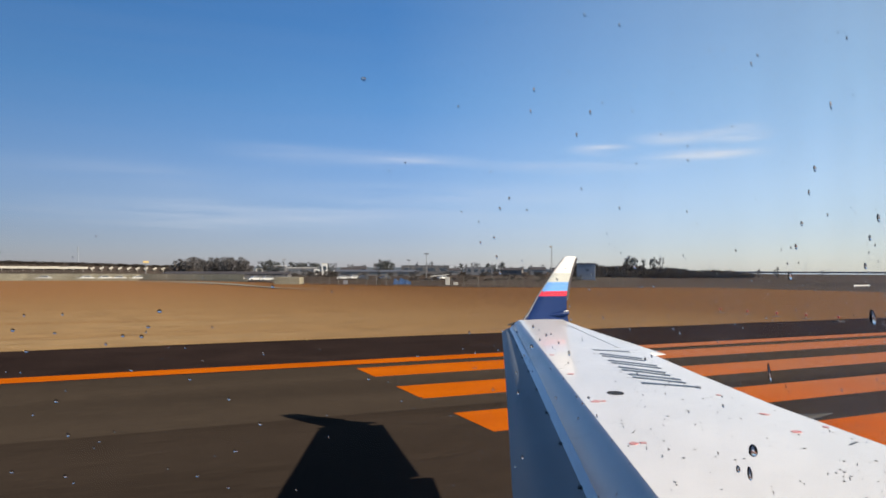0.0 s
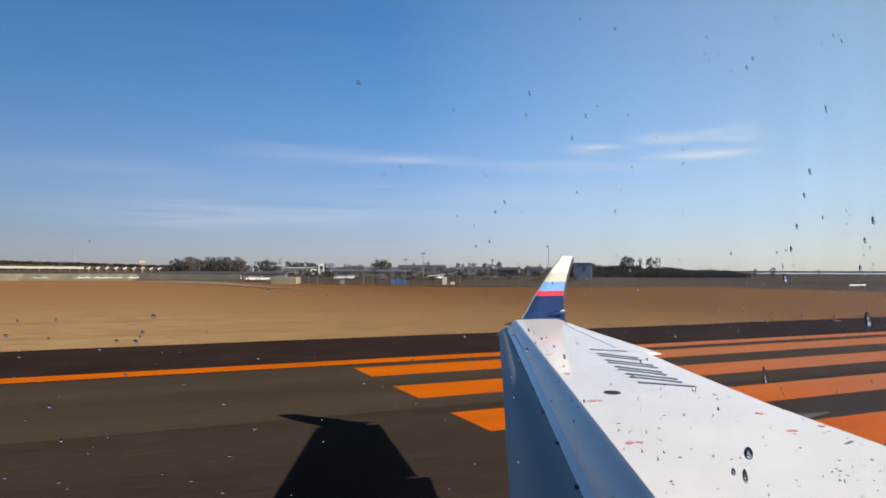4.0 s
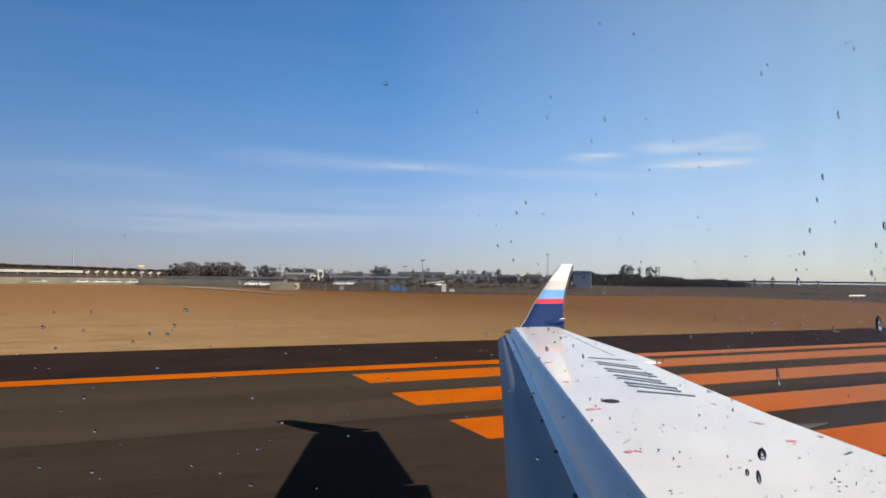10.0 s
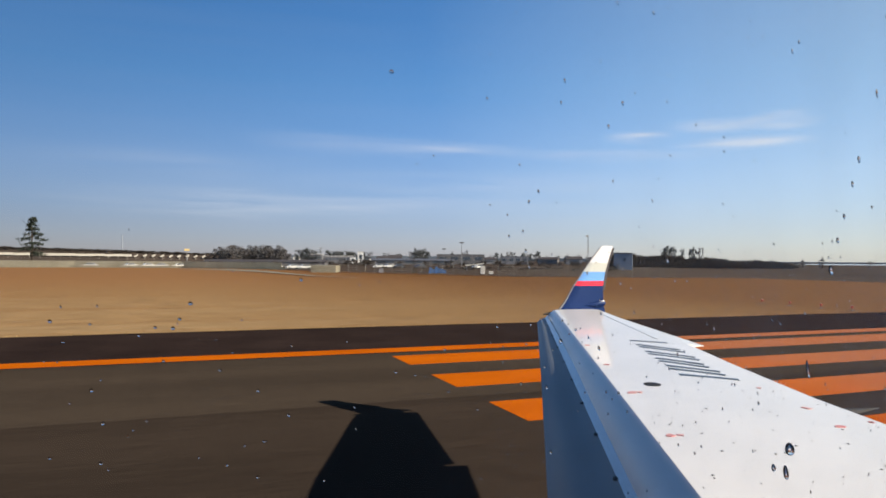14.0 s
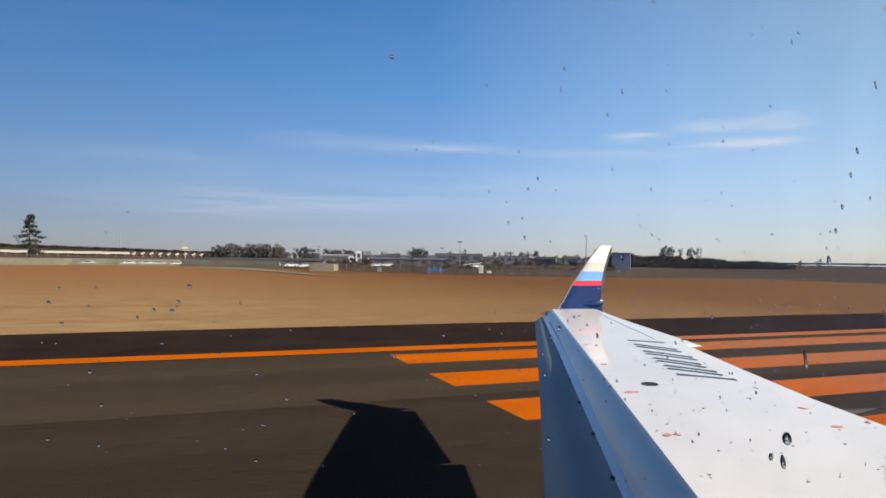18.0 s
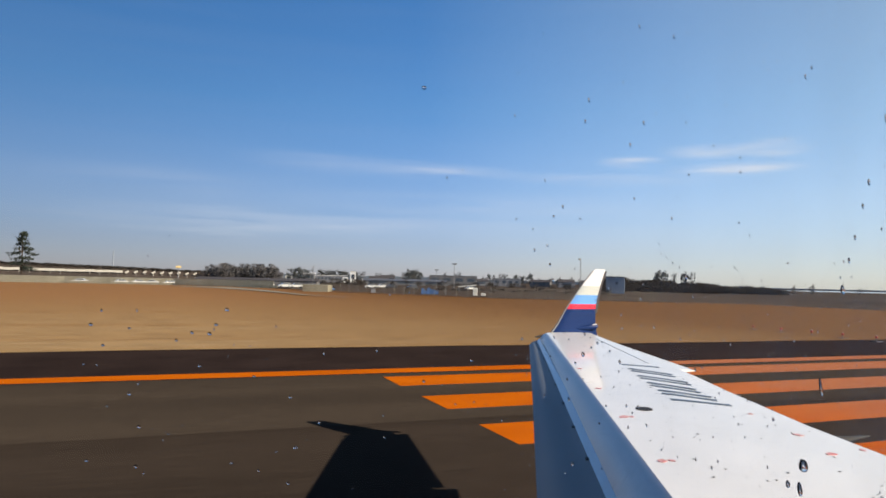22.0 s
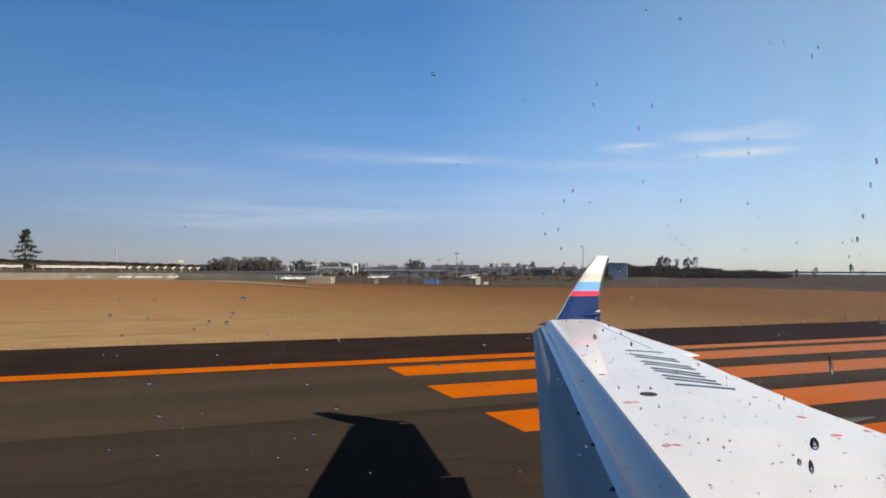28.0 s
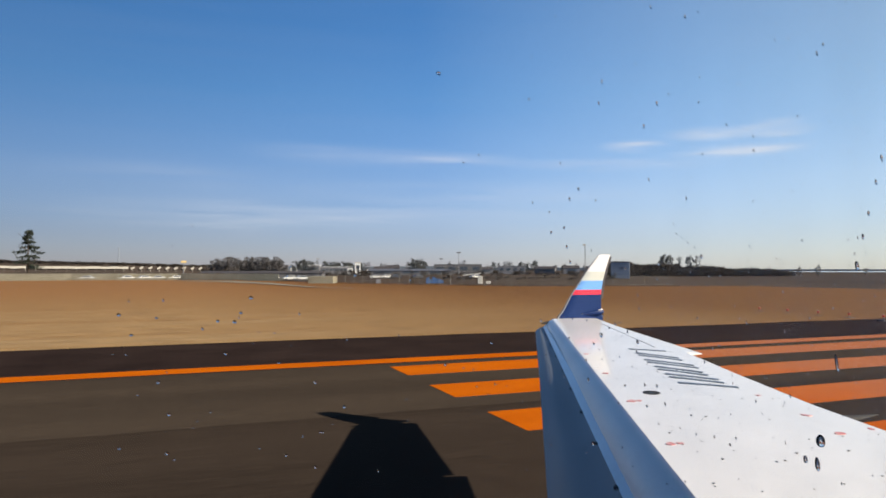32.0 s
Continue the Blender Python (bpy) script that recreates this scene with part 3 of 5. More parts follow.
# winglet, lofted thin aerofoil rings
rings = []
for z, xl, xr, half in ((2.1, 6.16, 7.14, 0.05), (2.17, 6.2, 7.13, 0.05), (2.32, 6.33, 7.11, 0.043), (2.58, 6.5, 7.11, 0.035), (2.83, 6.7, 7.17, 0.028),
                        (3.09, 6.91, 7.26, 0.022), (3.28, 7.09, 7.34, 0.016), (3.305, 7.12, 7.345, 0.008)):
    y = 10.44 + 0.05 * (z - 2.1)
    ring = []
    for u, th in ((0, 0), (0.06, 0.6), (0.3, 1), (0.7, 0.6), (1, 0.1), (1, -0.1), (0.7, -0.6), (0.3, -1), (0.06, -0.6)):
        ring.append((xl + (xr - xl) * u, y + th * half, z))
    rings.append(ring)
winglet = jet_part("winglet", loft(rings), BANDED, wing, "upright winglet banded navy, red, sky blue, cream and white", smooth=True)
jet_part("winglet_leading_edge", add_tube(bmesh.new(), [((6.19, 10.43, 2.17), 0.02), ((6.32, 10.44, 2.32), 0.018), ((6.49, 10.455, 2.58), 0.015), ((6.69, 10.47, 2.83), 0.012), ((6.9, 10.485, 3.09), 0.01), ((7.08, 10.495, 3.28), 0.008)], 8),
         STEEL, winglet, "thin bare metal leading edge", smooth=True)
# dark slab that imitates the shaded back edge of the winglet
rear_edge_shade = [[(xr - 0.015, 10.44 + 0.05 * (z - 2.1) + 0.012, z), (xr + 0.07, 10.44 + 0.05 * (z - 2.1) + 0.03, z), (xr + 0.07, 10.44 + 0.05 * (z - 2.1) + 0.055, z), (xr - 0.015, 10.44 + 0.05 * (z - 2.1) + 0.03, z)]
             for z, xr in ((2.5, 7.1), (2.83, 7.17), (3.09, 7.26), (3.27, 7.335))]
jet_part("rear_edge_shade", loft(rear_edge_shade), DARK_ROOF, winglet, "dark strip standing in for shade on the winglet rear edge")
tipcap = bmesh.new()
add_tube(tipcap, [((5.86, 10.42, 2.09), 0.01), ((5.98, 10.44, 2.1), 0.026), ((6.3, 10.47, 2.11), 0.045), ((6.9, 10.48, 2.13), 0.055), ((7.12, 10.48, 2.15), 0.03)], 10)
jet_part("tip_fairing", tipcap, BLACK_RUBBER, wing, "dark wing tip fairing", smooth=True)
lamp = bmesh.new()
add_tube(lamp, [((6.66, 10.42, 2.235), 0.01), ((6.9, 10.405, 2.255), 0.04), ((7.02, 10.405, 2.265), 0.055), ((7.09, 10.41, 2.27), 0.05), ((7.13, 10.42, 2.27), 0.02)], 10)
jet_part("position_light_housing", lamp, BANDED, winglet, "navy bulge of the position light", smooth=True)
# white sliver modelled in place of the highlight on the navy bulge
jet_part("painted_glint", add_tube(bmesh.new(), [((6.98, 10.36, 2.3), 0.004), ((7.03, 10.355, 2.31), 0.008), ((7.07, 10.36, 2.312), 0.009), ((7.09, 10.37, 2.312), 0.005)], 8), WHITE_PAINT, winglet, "small white sliver standing in for a glint", smooth=True)
# flap behind and below the trailing edge, and its track fairings
flap = []
for y in (0.0, 2.0, 3.1, 4.2, 5.5, 7.1):
    x, z = trail_x(y), plane_z(y)
    flap.append([(x - 0.5, y, z - 0.09), (x - 0.2, y, z - 0.075), (x + 0.34, y, z - 0.22), (x + 0.34, y, z - 0.23), (x - 0.2, y, z - 0.14), (x - 0.5, y, z - 0.14)])
jet_part("flap", loft(flap), WHITE_PAINT, wing, "lowered white trailing edge flap")
aileron = []
for y in (7.06, 8.0, 9.0, 10.3):
    x, z = trail_x(y), plane_z(y)
    aileron.append([(x - 0.25, y, z - 0.05), (x, y, z - 0.045), (x + lin(y, 7.06, 0.38, 10.3, 0.18), y, z - 0.085), (x + lin(y, 7.06, 0.38, 10.3, 0.18), y, z - 0.092), (x, y, z - 0.1), (x - 0.25, y, z - 0.12)])
jet_part("aileron", loft(aileron), WHITE_PAINT, wing, "drooped white aileron")
for y, ln in ((7.12, 0.2), (4.28, 0.62)):
    x, z = trail_x(y), plane_z(y)
    f = bmesh.new()
    d = Vector((0.95, -0.12, 0)).normalized()
    a = Vector((x - 0.5, y, z - (0.13 if ln < 0.3 else 0.17)))
    add_tube(f, [(a, 0.05), (a + d * 0.25, 0.1), (a + d * 0.55, 0.075), (a + d * (0.5 + ln * 0.55) + Vector((0, 0, 0.02)), 0.042), (a + d * (0.5 + ln) + Vector((0, 0, 0.05)), 0.006)], 10)
    jet_part("flap_track_fairing", f, WHITE_PAINT if ln < 0.3 else BLACK_RUBBER, wing, "pointed flap track fairing", smooth=True)


def skin_z(x, y):
    xc, xt = crest_x(y), trail_x(y)
    u = (x - xc) / (xt - xc)
    return plane_z(y) + 0.02 * math.sin(math.pi * u) * lin(y, 0, 1.4, 10.4, 0.6) - 0.012 * u


def decal(name, pts, mat, label):
    """A thin painted patch lying on the wing skin."""
    b = bmesh.new()
    lo = [b.verts.new((x, y, skin_z(x, y) - 0.004)) for x, y in pts]
    hi = [b.verts.new((x, y, skin_z(x, y) + 0.004)) for x, y in pts]
    b.faces.new(lo[::-1])
    b.faces.new(hi)
    for k in range(len(pts)):
        b.faces.new((lo[k], lo[(k + 1) % len(pts)], hi[(k + 1) % len(pts)], hi[k]))
    return jet_part(name, b, mat, wing, label)


def strip(x0, y0, x1, y1, w):
    d = Vector((x1 - x0, y1 - y0)).normalized()
    n = Vector((-d.y, d.x)) * w / 2
    return [(x0 - n.x, y0 - n.y), (x1 - n.x, y1 - n.y), (x1 + n.x, y1 + n.y), (x0 + n.x, y0 + n.y)]


# registration painted on the wing, kept as plain bars of its size: a pair of thin strokes for each character
for i, (x0, y0, x1, y1) in enumerate(((4.45, 5.3, 4.89, 5.0), (4.57, 5.58, 4.92, 5.21), (4.74, 5.96, 5.04, 5.56), (4.91, 6.35, 5.25, 5.93), (5.11, 6.78, 5.42, 6.38), (5.28, 7.19, 5.68, 6.98))):
    d = Vector((0.95, 2.0)).normalized() * 0.08
    for k in ((-1, 1) if 0 < i < 5 else (-0.8,)):
        decal("registration_bar", strip(x0 + d.x * k, y0 + d.y * k, x1 + d.x * k, y1 + d.y * k, 0.075), REG_BLUE, "dark blue painted marking bar")
decal("fuel_cap", [(3.9 + 0.075 * math.cos(a * math.tau / 20), 4.97 + 0.075 * math.sin(a * math.tau / 20)) for a in range(20)], BLACK_RUBBER, "dark round fuel filler cap")
rnd = random.Random(5)


def smear(x, y, size):
    decal("red_mark", [(x + size * rnd.uniform(0.5, 1) * math.cos(k * math.tau / 9), y + 0.8 * size * rnd.uniform(0.5, 1.1) * math.sin(k * math.tau / 9)) for k in range(9)],
          FADED_RED, "faded red warning mark worn thin")


for x, y, size in ((3.55, 4.78, 0.055), (3.61, 4.77, 0.035), (3.03, 3.68, 0.05), (3.1, 3.66, 0.035), (4.05, 5.89, 0.04), (4.54, 6.99, 0.04),
                   (4.59, 3.97, 0.05), (4.36, 3.5, 0.05), (4.75, 3.55, 0.035), (4.78, 4.63, 0.03)):
    smear(x, y, size)
# panel joint lines across the skin
for y in (9.3, 6.2):
    decal("panel_joint", strip(crest_x(y) + 0.02, y, trail_x(y) - 0.04, y - 0.04, 0.008), GREY_PAINT, "thin grey skin joint")
decal("skin_seam", strip(2.62, 2.592, 4.58, 3.19, 0.02), SLAT_PAINT, "dark open seam between the skin panels")
decal("aileron_gap", strip(trail_x(9.6) - 0.19, 9.6, trail_x(7.2) - 0.3, 7.2, 0.014), GREY_PAINT, "aileron hinge line")
# small dirt specks on the skin
for i in range(110):
    y = 2.4 + 6.5 * rnd.random() ** 1.5
    x = rnd.uniform(crest_x(y) + 0.1, trail_x(y) - 0.1)
    r = rnd.uniform(0.003, 0.01)
    decal("dirt_speck", [(x + r * math.cos(k * math.tau / 6), y + r * math.sin(k * math.tau / 6)) for k in range(6)], STEEL, "")

# fuselage shell with the window opening the view goes through
CZ, RAD = 2.75, 1.42
WX0, WX1, WZ0, WZ1 = -0.12, 0.38, 2.81, 3.25


def ang(z):
    return math.asin((z - CZ) / RAD)


angles = [ang(WZ0) + (ang(WZ1) - ang(WZ0)) * k / 4 for k in range(5)]
angles += [ang(WZ1) + (math.tau - (ang(WZ1) - ang(WZ0))) * k / 28 for k in range(1, 28)]
stations = [(-13.5, 0.12), (-13.0, 0.4), (-12, 0.72), (-10.5, 0.95), (-9, 1.0), (-4, 1.0), (WX0, 1.0), (WX1, 1.0), (4, 1.0), (9, 1.0), (12, 0.8), (15, 0.45), (16.5, 0.2)]
bm = bmesh.new()
shell = [[bm.verts.new((x, CENTRE + k * RAD * math.cos(a), CZ + (1 - k) * (0.5 if x > 0 else -0.2) + k * RAD * math.sin(a))) for a in angles] for x, k in stations]
n = len(angles)
for i in range(len(stations) - 1):
    for k in range(n):
        if stations[i][0] == WX0 and k < 4:
            continue
        bm.faces.new((shell[i][k], shell[i][(k + 1) % n], shell[i + 1][(k + 1) % n], shell[i + 1][k]))
bm.faces.new(shell[0])
bm.faces.new(shell[-1][::-1])
fuselage = jet_part("fuselage", bm, WHITE_PAINT, label="round white fuselage shell with cabin window opening", smooth=True)
sol = fuselage.modifiers.new("thickness", "SOLIDIFY")
sol.thickness, sol.offset = 0.05, -1.0
frame_bm = bmesh.new()
y_in, y_out = 0.05, 0.2
for x0, z0, x1, z1 in ((WX0, WZ0 - 0.02, WX1, WZ0), (WX0, WZ1, WX1, WZ1 + 0.02), (WX0 - 0.02, WZ0 - 0.02, WX0, WZ1 + 0.02), (WX1, WZ0 - 0.02, WX1 + 0.02, WZ1 + 0.02)):
    add_box(frame_bm, x0, y_in, z0, x1, y_out - 0.09, z1)
jet_part("window_frame", frame_bm, CABIN, fuselage, "grey cabin window frame")
pane = jet_part("window_pane", box(WX0, 0.0925, WZ0, WX1, 0.0945, WZ1), PANE, fuselage, "clear acrylic cabin window pane")
pane.visible_shadow = False
# undercarriage under the wing root
for gx, gy in ((3.4, 0.85), (3.4, -3.25), (-9.5, CENTRE)):
    leg = jet_part("gear_leg", add_tube(bmesh.new(), [((gx, gy, 0.4), 0.07), ((gx, gy, 1.0), 0.08), ((gx, gy + (CENTRE - gy) * 0.12, 1.75), 0.1)], 10), STEEL, label="steel landing gear leg")
    for off in (-0.22, 0.22):
        wheel = bmesh.new()
        add_tube(wheel, [((gx, gy + off - 0.1, 0.4), 0.3), ((gx, gy + off - 0.085, 0.4), 0.37), ((gx, gy + off, 0.4), 0.4), ((gx, gy + off + 0.085, 0.4), 0.37), ((gx, gy + off + 0.1, 0.4), 0.3)], 20)
        jet_part("tyre", wheel, BLACK_RUBBER, leg, "black rubber aircraft tyre", smooth=True)

# raindrops standing on the outer face of the pane
verts, faces = [], []


def drop(bearing, rise, wide, tall, lean=0.0):
    """A water bead on the pane where the line from the seat at this bearing and rise meets it; sizes in millimetres."""
    py = 0.0946
    cx = py * math.tan(radians(bearing))
    cz = 3.03 + py / math.cos(radians(bearing)) * math.tan(radians(rise))
    steps, sides = (0.3, 0.55, 0.75, 0.9, 0.97, 1.0), 12
    k0 = len(verts)
    large = wide >= 1.0
    swell = 0.00021 * wide
    verts.append((cx, py + swell, cz))
    rings = len(steps)
    for u in steps:
        for s in range(sides):
            a = s * math.tau / sides
            ox, oz = wide * 0.5e-3 * u * math.cos(a), tall * 0.5e-3 * u * math.sin(a) * (1 + 0.15 * math.sin(a))
            verts.append((cx + ox + lean * oz, py + swell * max(0.0, 1 - u ** (5 if large else 2)) ** (0.5 if large else 0.6), cz + oz))
    for s in range(sides):
        faces.append((k0, k0 + 1 + (s + 1) % sides, k0 + 1 + s))
        for r in range(rings - 1):
            a, b = k0 + 1 + r * sides + s, k0 + 1 + r * sides + (s + 1) % sides
            faces.append((a, b, b + sides, a + sides))
    last = k0 + 1 + (rings - 1) * sides
    faces.append(tuple(range(last, last + sides)))


def seen(px, py):
    """Bearing and rise of a direction given across and down the opening view, in 1/1198 of its focal length."""
    v = (Matrix.Rotation(radians(-23.87), 3, "Z") @ Matrix.Rotation(radians(91.86), 3, "X")) @ Vector(((px - 784) / 1198, (441 - py) / 1198, -1))
    return math.degrees(math.atan2(v.x, v.y)), math.degrees(math.atan2(v.z, math.hypot(v.x, v.y)))


for px, py, w, t in ((1335, 798, 2.2, 2.6), (1329, 839, 1.2, 2.9), (1308, 830, 1.0, 1.5), (1363, 660, 0.9, 3.8), (1546, 562, 2.0, 3.6), (1399, 488, 1.1, 2.0),
                     (1540, 420, 0.9, 1.5), (1555, 385, 1.0, 2.0), (1470, 186, 0.7, 1.9), (1432, 340, 0.7, 1.3), (1419, 395, 0.7, 1.2), (1409, 436, 0.7, 1.3),
                     (1442, 298, 0.8, 1.5), (1532, 470, 0.9, 1.6), (1340, 97, 0.6, 0.7), (1498, 66, 0.6, 0.9), (643, 141, 0.8, 0.6),
                     (283, 553, 0.6, 0.5), (263, 581, 0.5, 0.4), (251, 598, 0.55, 0.5), (483, 509, 0.5, 0.5)):
    drop(*seen(px, py), w, t * 0.95, -0.2)
rnd = random.Random(21)
for i in range(340):
    u = rnd.random()
    px = 1568 - 760 * u ** 1.5 if i < 290 else rnd.uniform(0, 1300)
    py = rnd.uniform(20, 880) if i < 110 else rnd.gauss(600, 170)
    size = min(0.95, (0.26 if i < 290 else 0.2) + abs(rnd.gauss(0, 0.16 if i < 290 else 0.1)))
    drop(*seen(px, py), size * 0.8, size * rnd.uniform(0.8, 1.6), -0.2)
for i in range(34):
    size = rnd.uniform(0.26, 0.48)
    drop(*seen(rnd.uniform(0, 980), rnd.uniform(570, 870)), size, size * rnd.uniform(0.7, 1.1), -0.2)
me = bpy.data.meshes.new("raindrops")
me.from_pydata(verts, [], faces)
me.materials.append(WATER)
me.polygons.foreach_set("use_smooth", [True] * len(me.polygons))
beads = tagged(new("raindrops", me), "clear raindrops clinging to the cabin window", "raindrops", kind="stuff")
beads.location.x = PLANE_X

# ---- trees ----


def crown_mesh(name, seed, kind, mat):
    """A crown of many small leaf cards gathered in clumps, one metre high."""
    r = random.Random(seed)
    vs, fs = [], []

    def clump(c, rad, count, leaf):
        for _ in range(count):
            d = Vector((r.gauss(0, 1), r.gauss(0, 1), r.gauss(0, 0.7)))
            p = Vector(c) + d.normalized() * rad * r.random() ** 0.5
            q = Euler((r.uniform(0, 6.3), r.uniform(0, 6.3), r.uniform(0, 6.3))).to_matrix()
            s = leaf * r.uniform(0.6, 1.3)
            k = len(vs)
            vs.extend([p + q @ Vector(v) * s for v in ((-1, -0.5, 0), (1, -0.4, 0.1), (0.8, 0.5, 0), (-0.7, 0.6, 0.15))])
            fs.append((k, k + 1, k + 2, k + 3))

    if kind == "pine":
        for i in range(8):
            h = 0.27 + 0.68 * i / 7
            reach = 0.4 * (1.1 - i / 8) * r.uniform(0.75, 1.15)
            for b in range(6):
                a = r.uniform(0, math.tau)
                long = reach * r.uniform(0.65, 1.1)
                for u in (0.3, 0.65, 1.0):
                    clump((long * u * math.cos(a), long * u * math.sin(a), h - 0.04 * u + r.uniform(-0.01, 0.02)), 0.045, 12, 0.018)
    elif kind in ("flat", "spread"):
        for i in range(26):
            a, d = r.uniform(0, math.tau), r.uniform(0.05, 0.4)
            clump((d * math.cos(a), d * math.sin(a), r.uniform(0.35, 0.92) - d * 0.25), r.uniform(0.08, 0.14), 40, 0.028)
    elif kind == "bare":
        for i in range(20):
            a, d = r.uniform(0, math.tau), r.uniform(0.02, 0.33)
            clump((d * math.cos(a), d * math.sin(a), r.uniform(0.2, 0.93) - d * 0.2), r.uniform(0.09, 0.14), 36, 0.024)
    else:
        for i in range(24):
            a, d = r.uniform(0, math.tau), r.uniform(0.05, 0.5)
            clump((d * math.cos(a), d * math.sin(a), r.uniform(0.08, 0.75) * (1.05 - d)), r.uniform(0.1, 0.17), 26, 0.035)
    m = bpy.data.meshes.new(name)
    m.from_pydata(vs, [], fs)
    m.materials.append(mat)
    return m


def trunk_mesh(seed, kind):
    r = random.Random(seed)
    b = bmesh.new()
    top = 0.95 if kind == "pine" else 0.6
    add_tube(b, [((0, 0, -0.01), 0.026), ((0.008, 0.005, top * 0.4), 0.019), ((0.0, 0.012, top), 0.006)], 7)
    for i in range(7 if kind != "scrub" else 3):
        a, h = r.uniform(0, math.tau), r.uniform(0.3, 0.9) * top
        d = r.uniform(0.16, 0.3)
        add_tube(b, [((0, 0, h), 0.009), ((d * 0.5 * math.cos(a), d * 0.5 * math.sin(a), h + d * 0.25), 0.006), ((d * math.cos(a), d * math.sin(a), h + d * 0.6), 0.003)], 5)
    return mesh_of(b, "trunk", BARK)


TREE_KINDS = {}
for kind, mat, label, count in (("pine", PINE, "tall dark pine with ragged layered boughs", 2), ("flat", PINE, "dark spreading pine with clumped crown", 3),
                                ("bare", WINTER, "leafless brown winter tree", 3), ("spread", FAR_TREE, "dark grey-green tree with uneven clumped crown", 3), ("scrub", DARK_HEDGE, "dark tangled winter scrub bush", 3)):
    TREE_KINDS[kind] = [(trunk_mesh(s, kind), crown_mesh("crown", s + 7, kind, mat), label) for s in range(count)]
tree_rnd = random.Random(77)


def tree(kind, x, y, height, wide=1.0, group=""):
    tm, cm, label = tree_rnd.choice(TREE_KINDS[kind])
    ob = thing("bush" if kind == "scrub" else "tree", x, y, -0.05, tree_rnd.uniform(0, 360), label, "bush" if kind == "scrub" else "tree", group)
    ob.matrix_basis = ob.matrix_basis @ Matrix.Diagonal((height * wide, height * wide, height, 1))
    part("trunk", tm, None, ob)
    part("crown", cm, None, ob)
    return ob


def scrub_stuff(name, places, label):
    """Many tangled bushes joined into one mesh: (x, y, z, height, width) each."""
    crowns = []
    for _, crown, _ in TREE_KINDS["scrub"]:
        co = np.empty(len(crown.vertices) * 3)
        crown.vertices.foreach_get("co", co)
        crowns.append((co.reshape(-1, 3), np.arange(len(crown.vertices)).reshape(-1, 4)))
    vs, fs, base = [], [], 0
    for x, y, z, height, wide in places:
        co, quads = tree_rnd.choice(crowns)
        a = tree_rnd.uniform(0, math.tau)
        turned = np.stack((co[:, 0] * math.cos(a) - co[:, 1] * math.sin(a), co[:, 0] * math.sin(a) + co[:, 1] * math.cos(a), co[:, 2]), 1)
        vs.append(turned * (height * wide, height * wide, height) + (x, y, z))
        fs.append(quads + base)
        base += len(co)
    m = bpy.data.meshes.new(name)
    m.from_pydata(np.concatenate(vs).tolist(), [], np.concatenate(fs).tolist())
    m.materials.append(DARK_HEDGE)
    return tagged(new(name, m), label, "scrub", kind="stuff")


# woods and single trees beyond the fence
tree("pine", -52.5, 248, 16.0, 0.8, "tall pines along the field")
tree("pine", -79, 262, 13.0, 0.7, "tall pines along the field")
for i in range(34):
    tree("bare", *at(1.4 + i * 0.162, 400 + tree_rnd.uniform(-18, 25)), tree_rnd.uniform(8.0, 11.5), 1.1, "wood beyond the fence")
for b, d, hgt in ((8.3, 500, 11), (8.8, 505, 11.5), (9.4, 500, 11), (10.7, 620, 11.5), (11.2, 620, 12), (11.7, 630, 11), (12.2, 620, 12), (12.7, 630, 11.5), (17.9, 520, 11), (18.3, 520, 13.5), (18.6, 525, 11.5)):
    tree("spread", *at(b, d), hgt, 1.0, "scattered far trees")
for i in range(26):
    tree(("bare", "spread")[i % 4 == 0], *at(13.5 + i * 0.82 + tree_rnd.uniform(-0.3, 0.3), 620 + tree_rnd.uniform(-40, 90)), tree_rnd.uniform(7, 12), 0.7, "far tree line")
for b, hgt in ((24.7, 12), (26.1, 13), (27.0, 13), (28.2, 13.5), (27.6, 11), (30.5, 9)):
    tree("spread", *at(b, 560), hgt * 0.85, 0.6, "far tree line")
for b, hgt, kd, wd in ((38.4, 8.2, "spread", 0.6), (38.9, 8.3, "spread", 0.42), (39.6, 7.8, "spread", 0.26), (40.4, 8.1, "spread", 0.4), (40.9, 7.8, "bare", 0.5)):
    tree(kd, *at(b, 430), hgt * 1.62, wd * 1.1, "trees on the scrub bank")
for b, d, hgt in ((48.0, 300, 4.6), (49.3, 310, 5.4), (46.0, 330, 4.4), (52.5, 420, 4.5)):
    tree("bare", *at(b, d), hgt, 0.8, "small bare trees")
# dark scrub bank
places = []
for i in range(130):
    u = i / 129
    places.append((*at(33.5 + 14.0 * u + tree_rnd.uniform(-0.4, 0.4), 318 + 40 * u + tree_rnd.uniform(-16, 20)), -0.05, tree_rnd.uniform(3.4, 5.2) * (1.15 - 0.35 * u), 1.4))
for i in range(170):
    u = i / 169
    places.append((*at(33.6 + 13.2 * u + tree_rnd.uniform(-0.3, 0.3), 332 + 40 * u + tree_rnd.uniform(-8, 8)), -0.05, tree_rnd.uniform(6.0, 7.8) * (1.24 - 0.3 * u - 0.34 * u * u) * (1 + 0.08 * math.sin(u * 23)), 1.1))
scrub_stuff("bank_scrub", places, "dark tangled winter scrub covering the earth bank")
for i in range(46):
    tree("scrub" if i % 3 else "bare", *at(9.5 + i * 0.53 + tree_rnd.uniform(-0.25, 0.25), tree_rnd.uniform(300, 460)), tree_rnd.uniform(2.2, 4.6), 1.3, "far hedges")
for i in range(24):
    tree("scrub", *at(19.5 + i * 0.62, 205 + tree_rnd.uniform(-20, 60)), tree_rnd.uniform(0.9, 2.0), 1.6, "low scrub")
bank = []
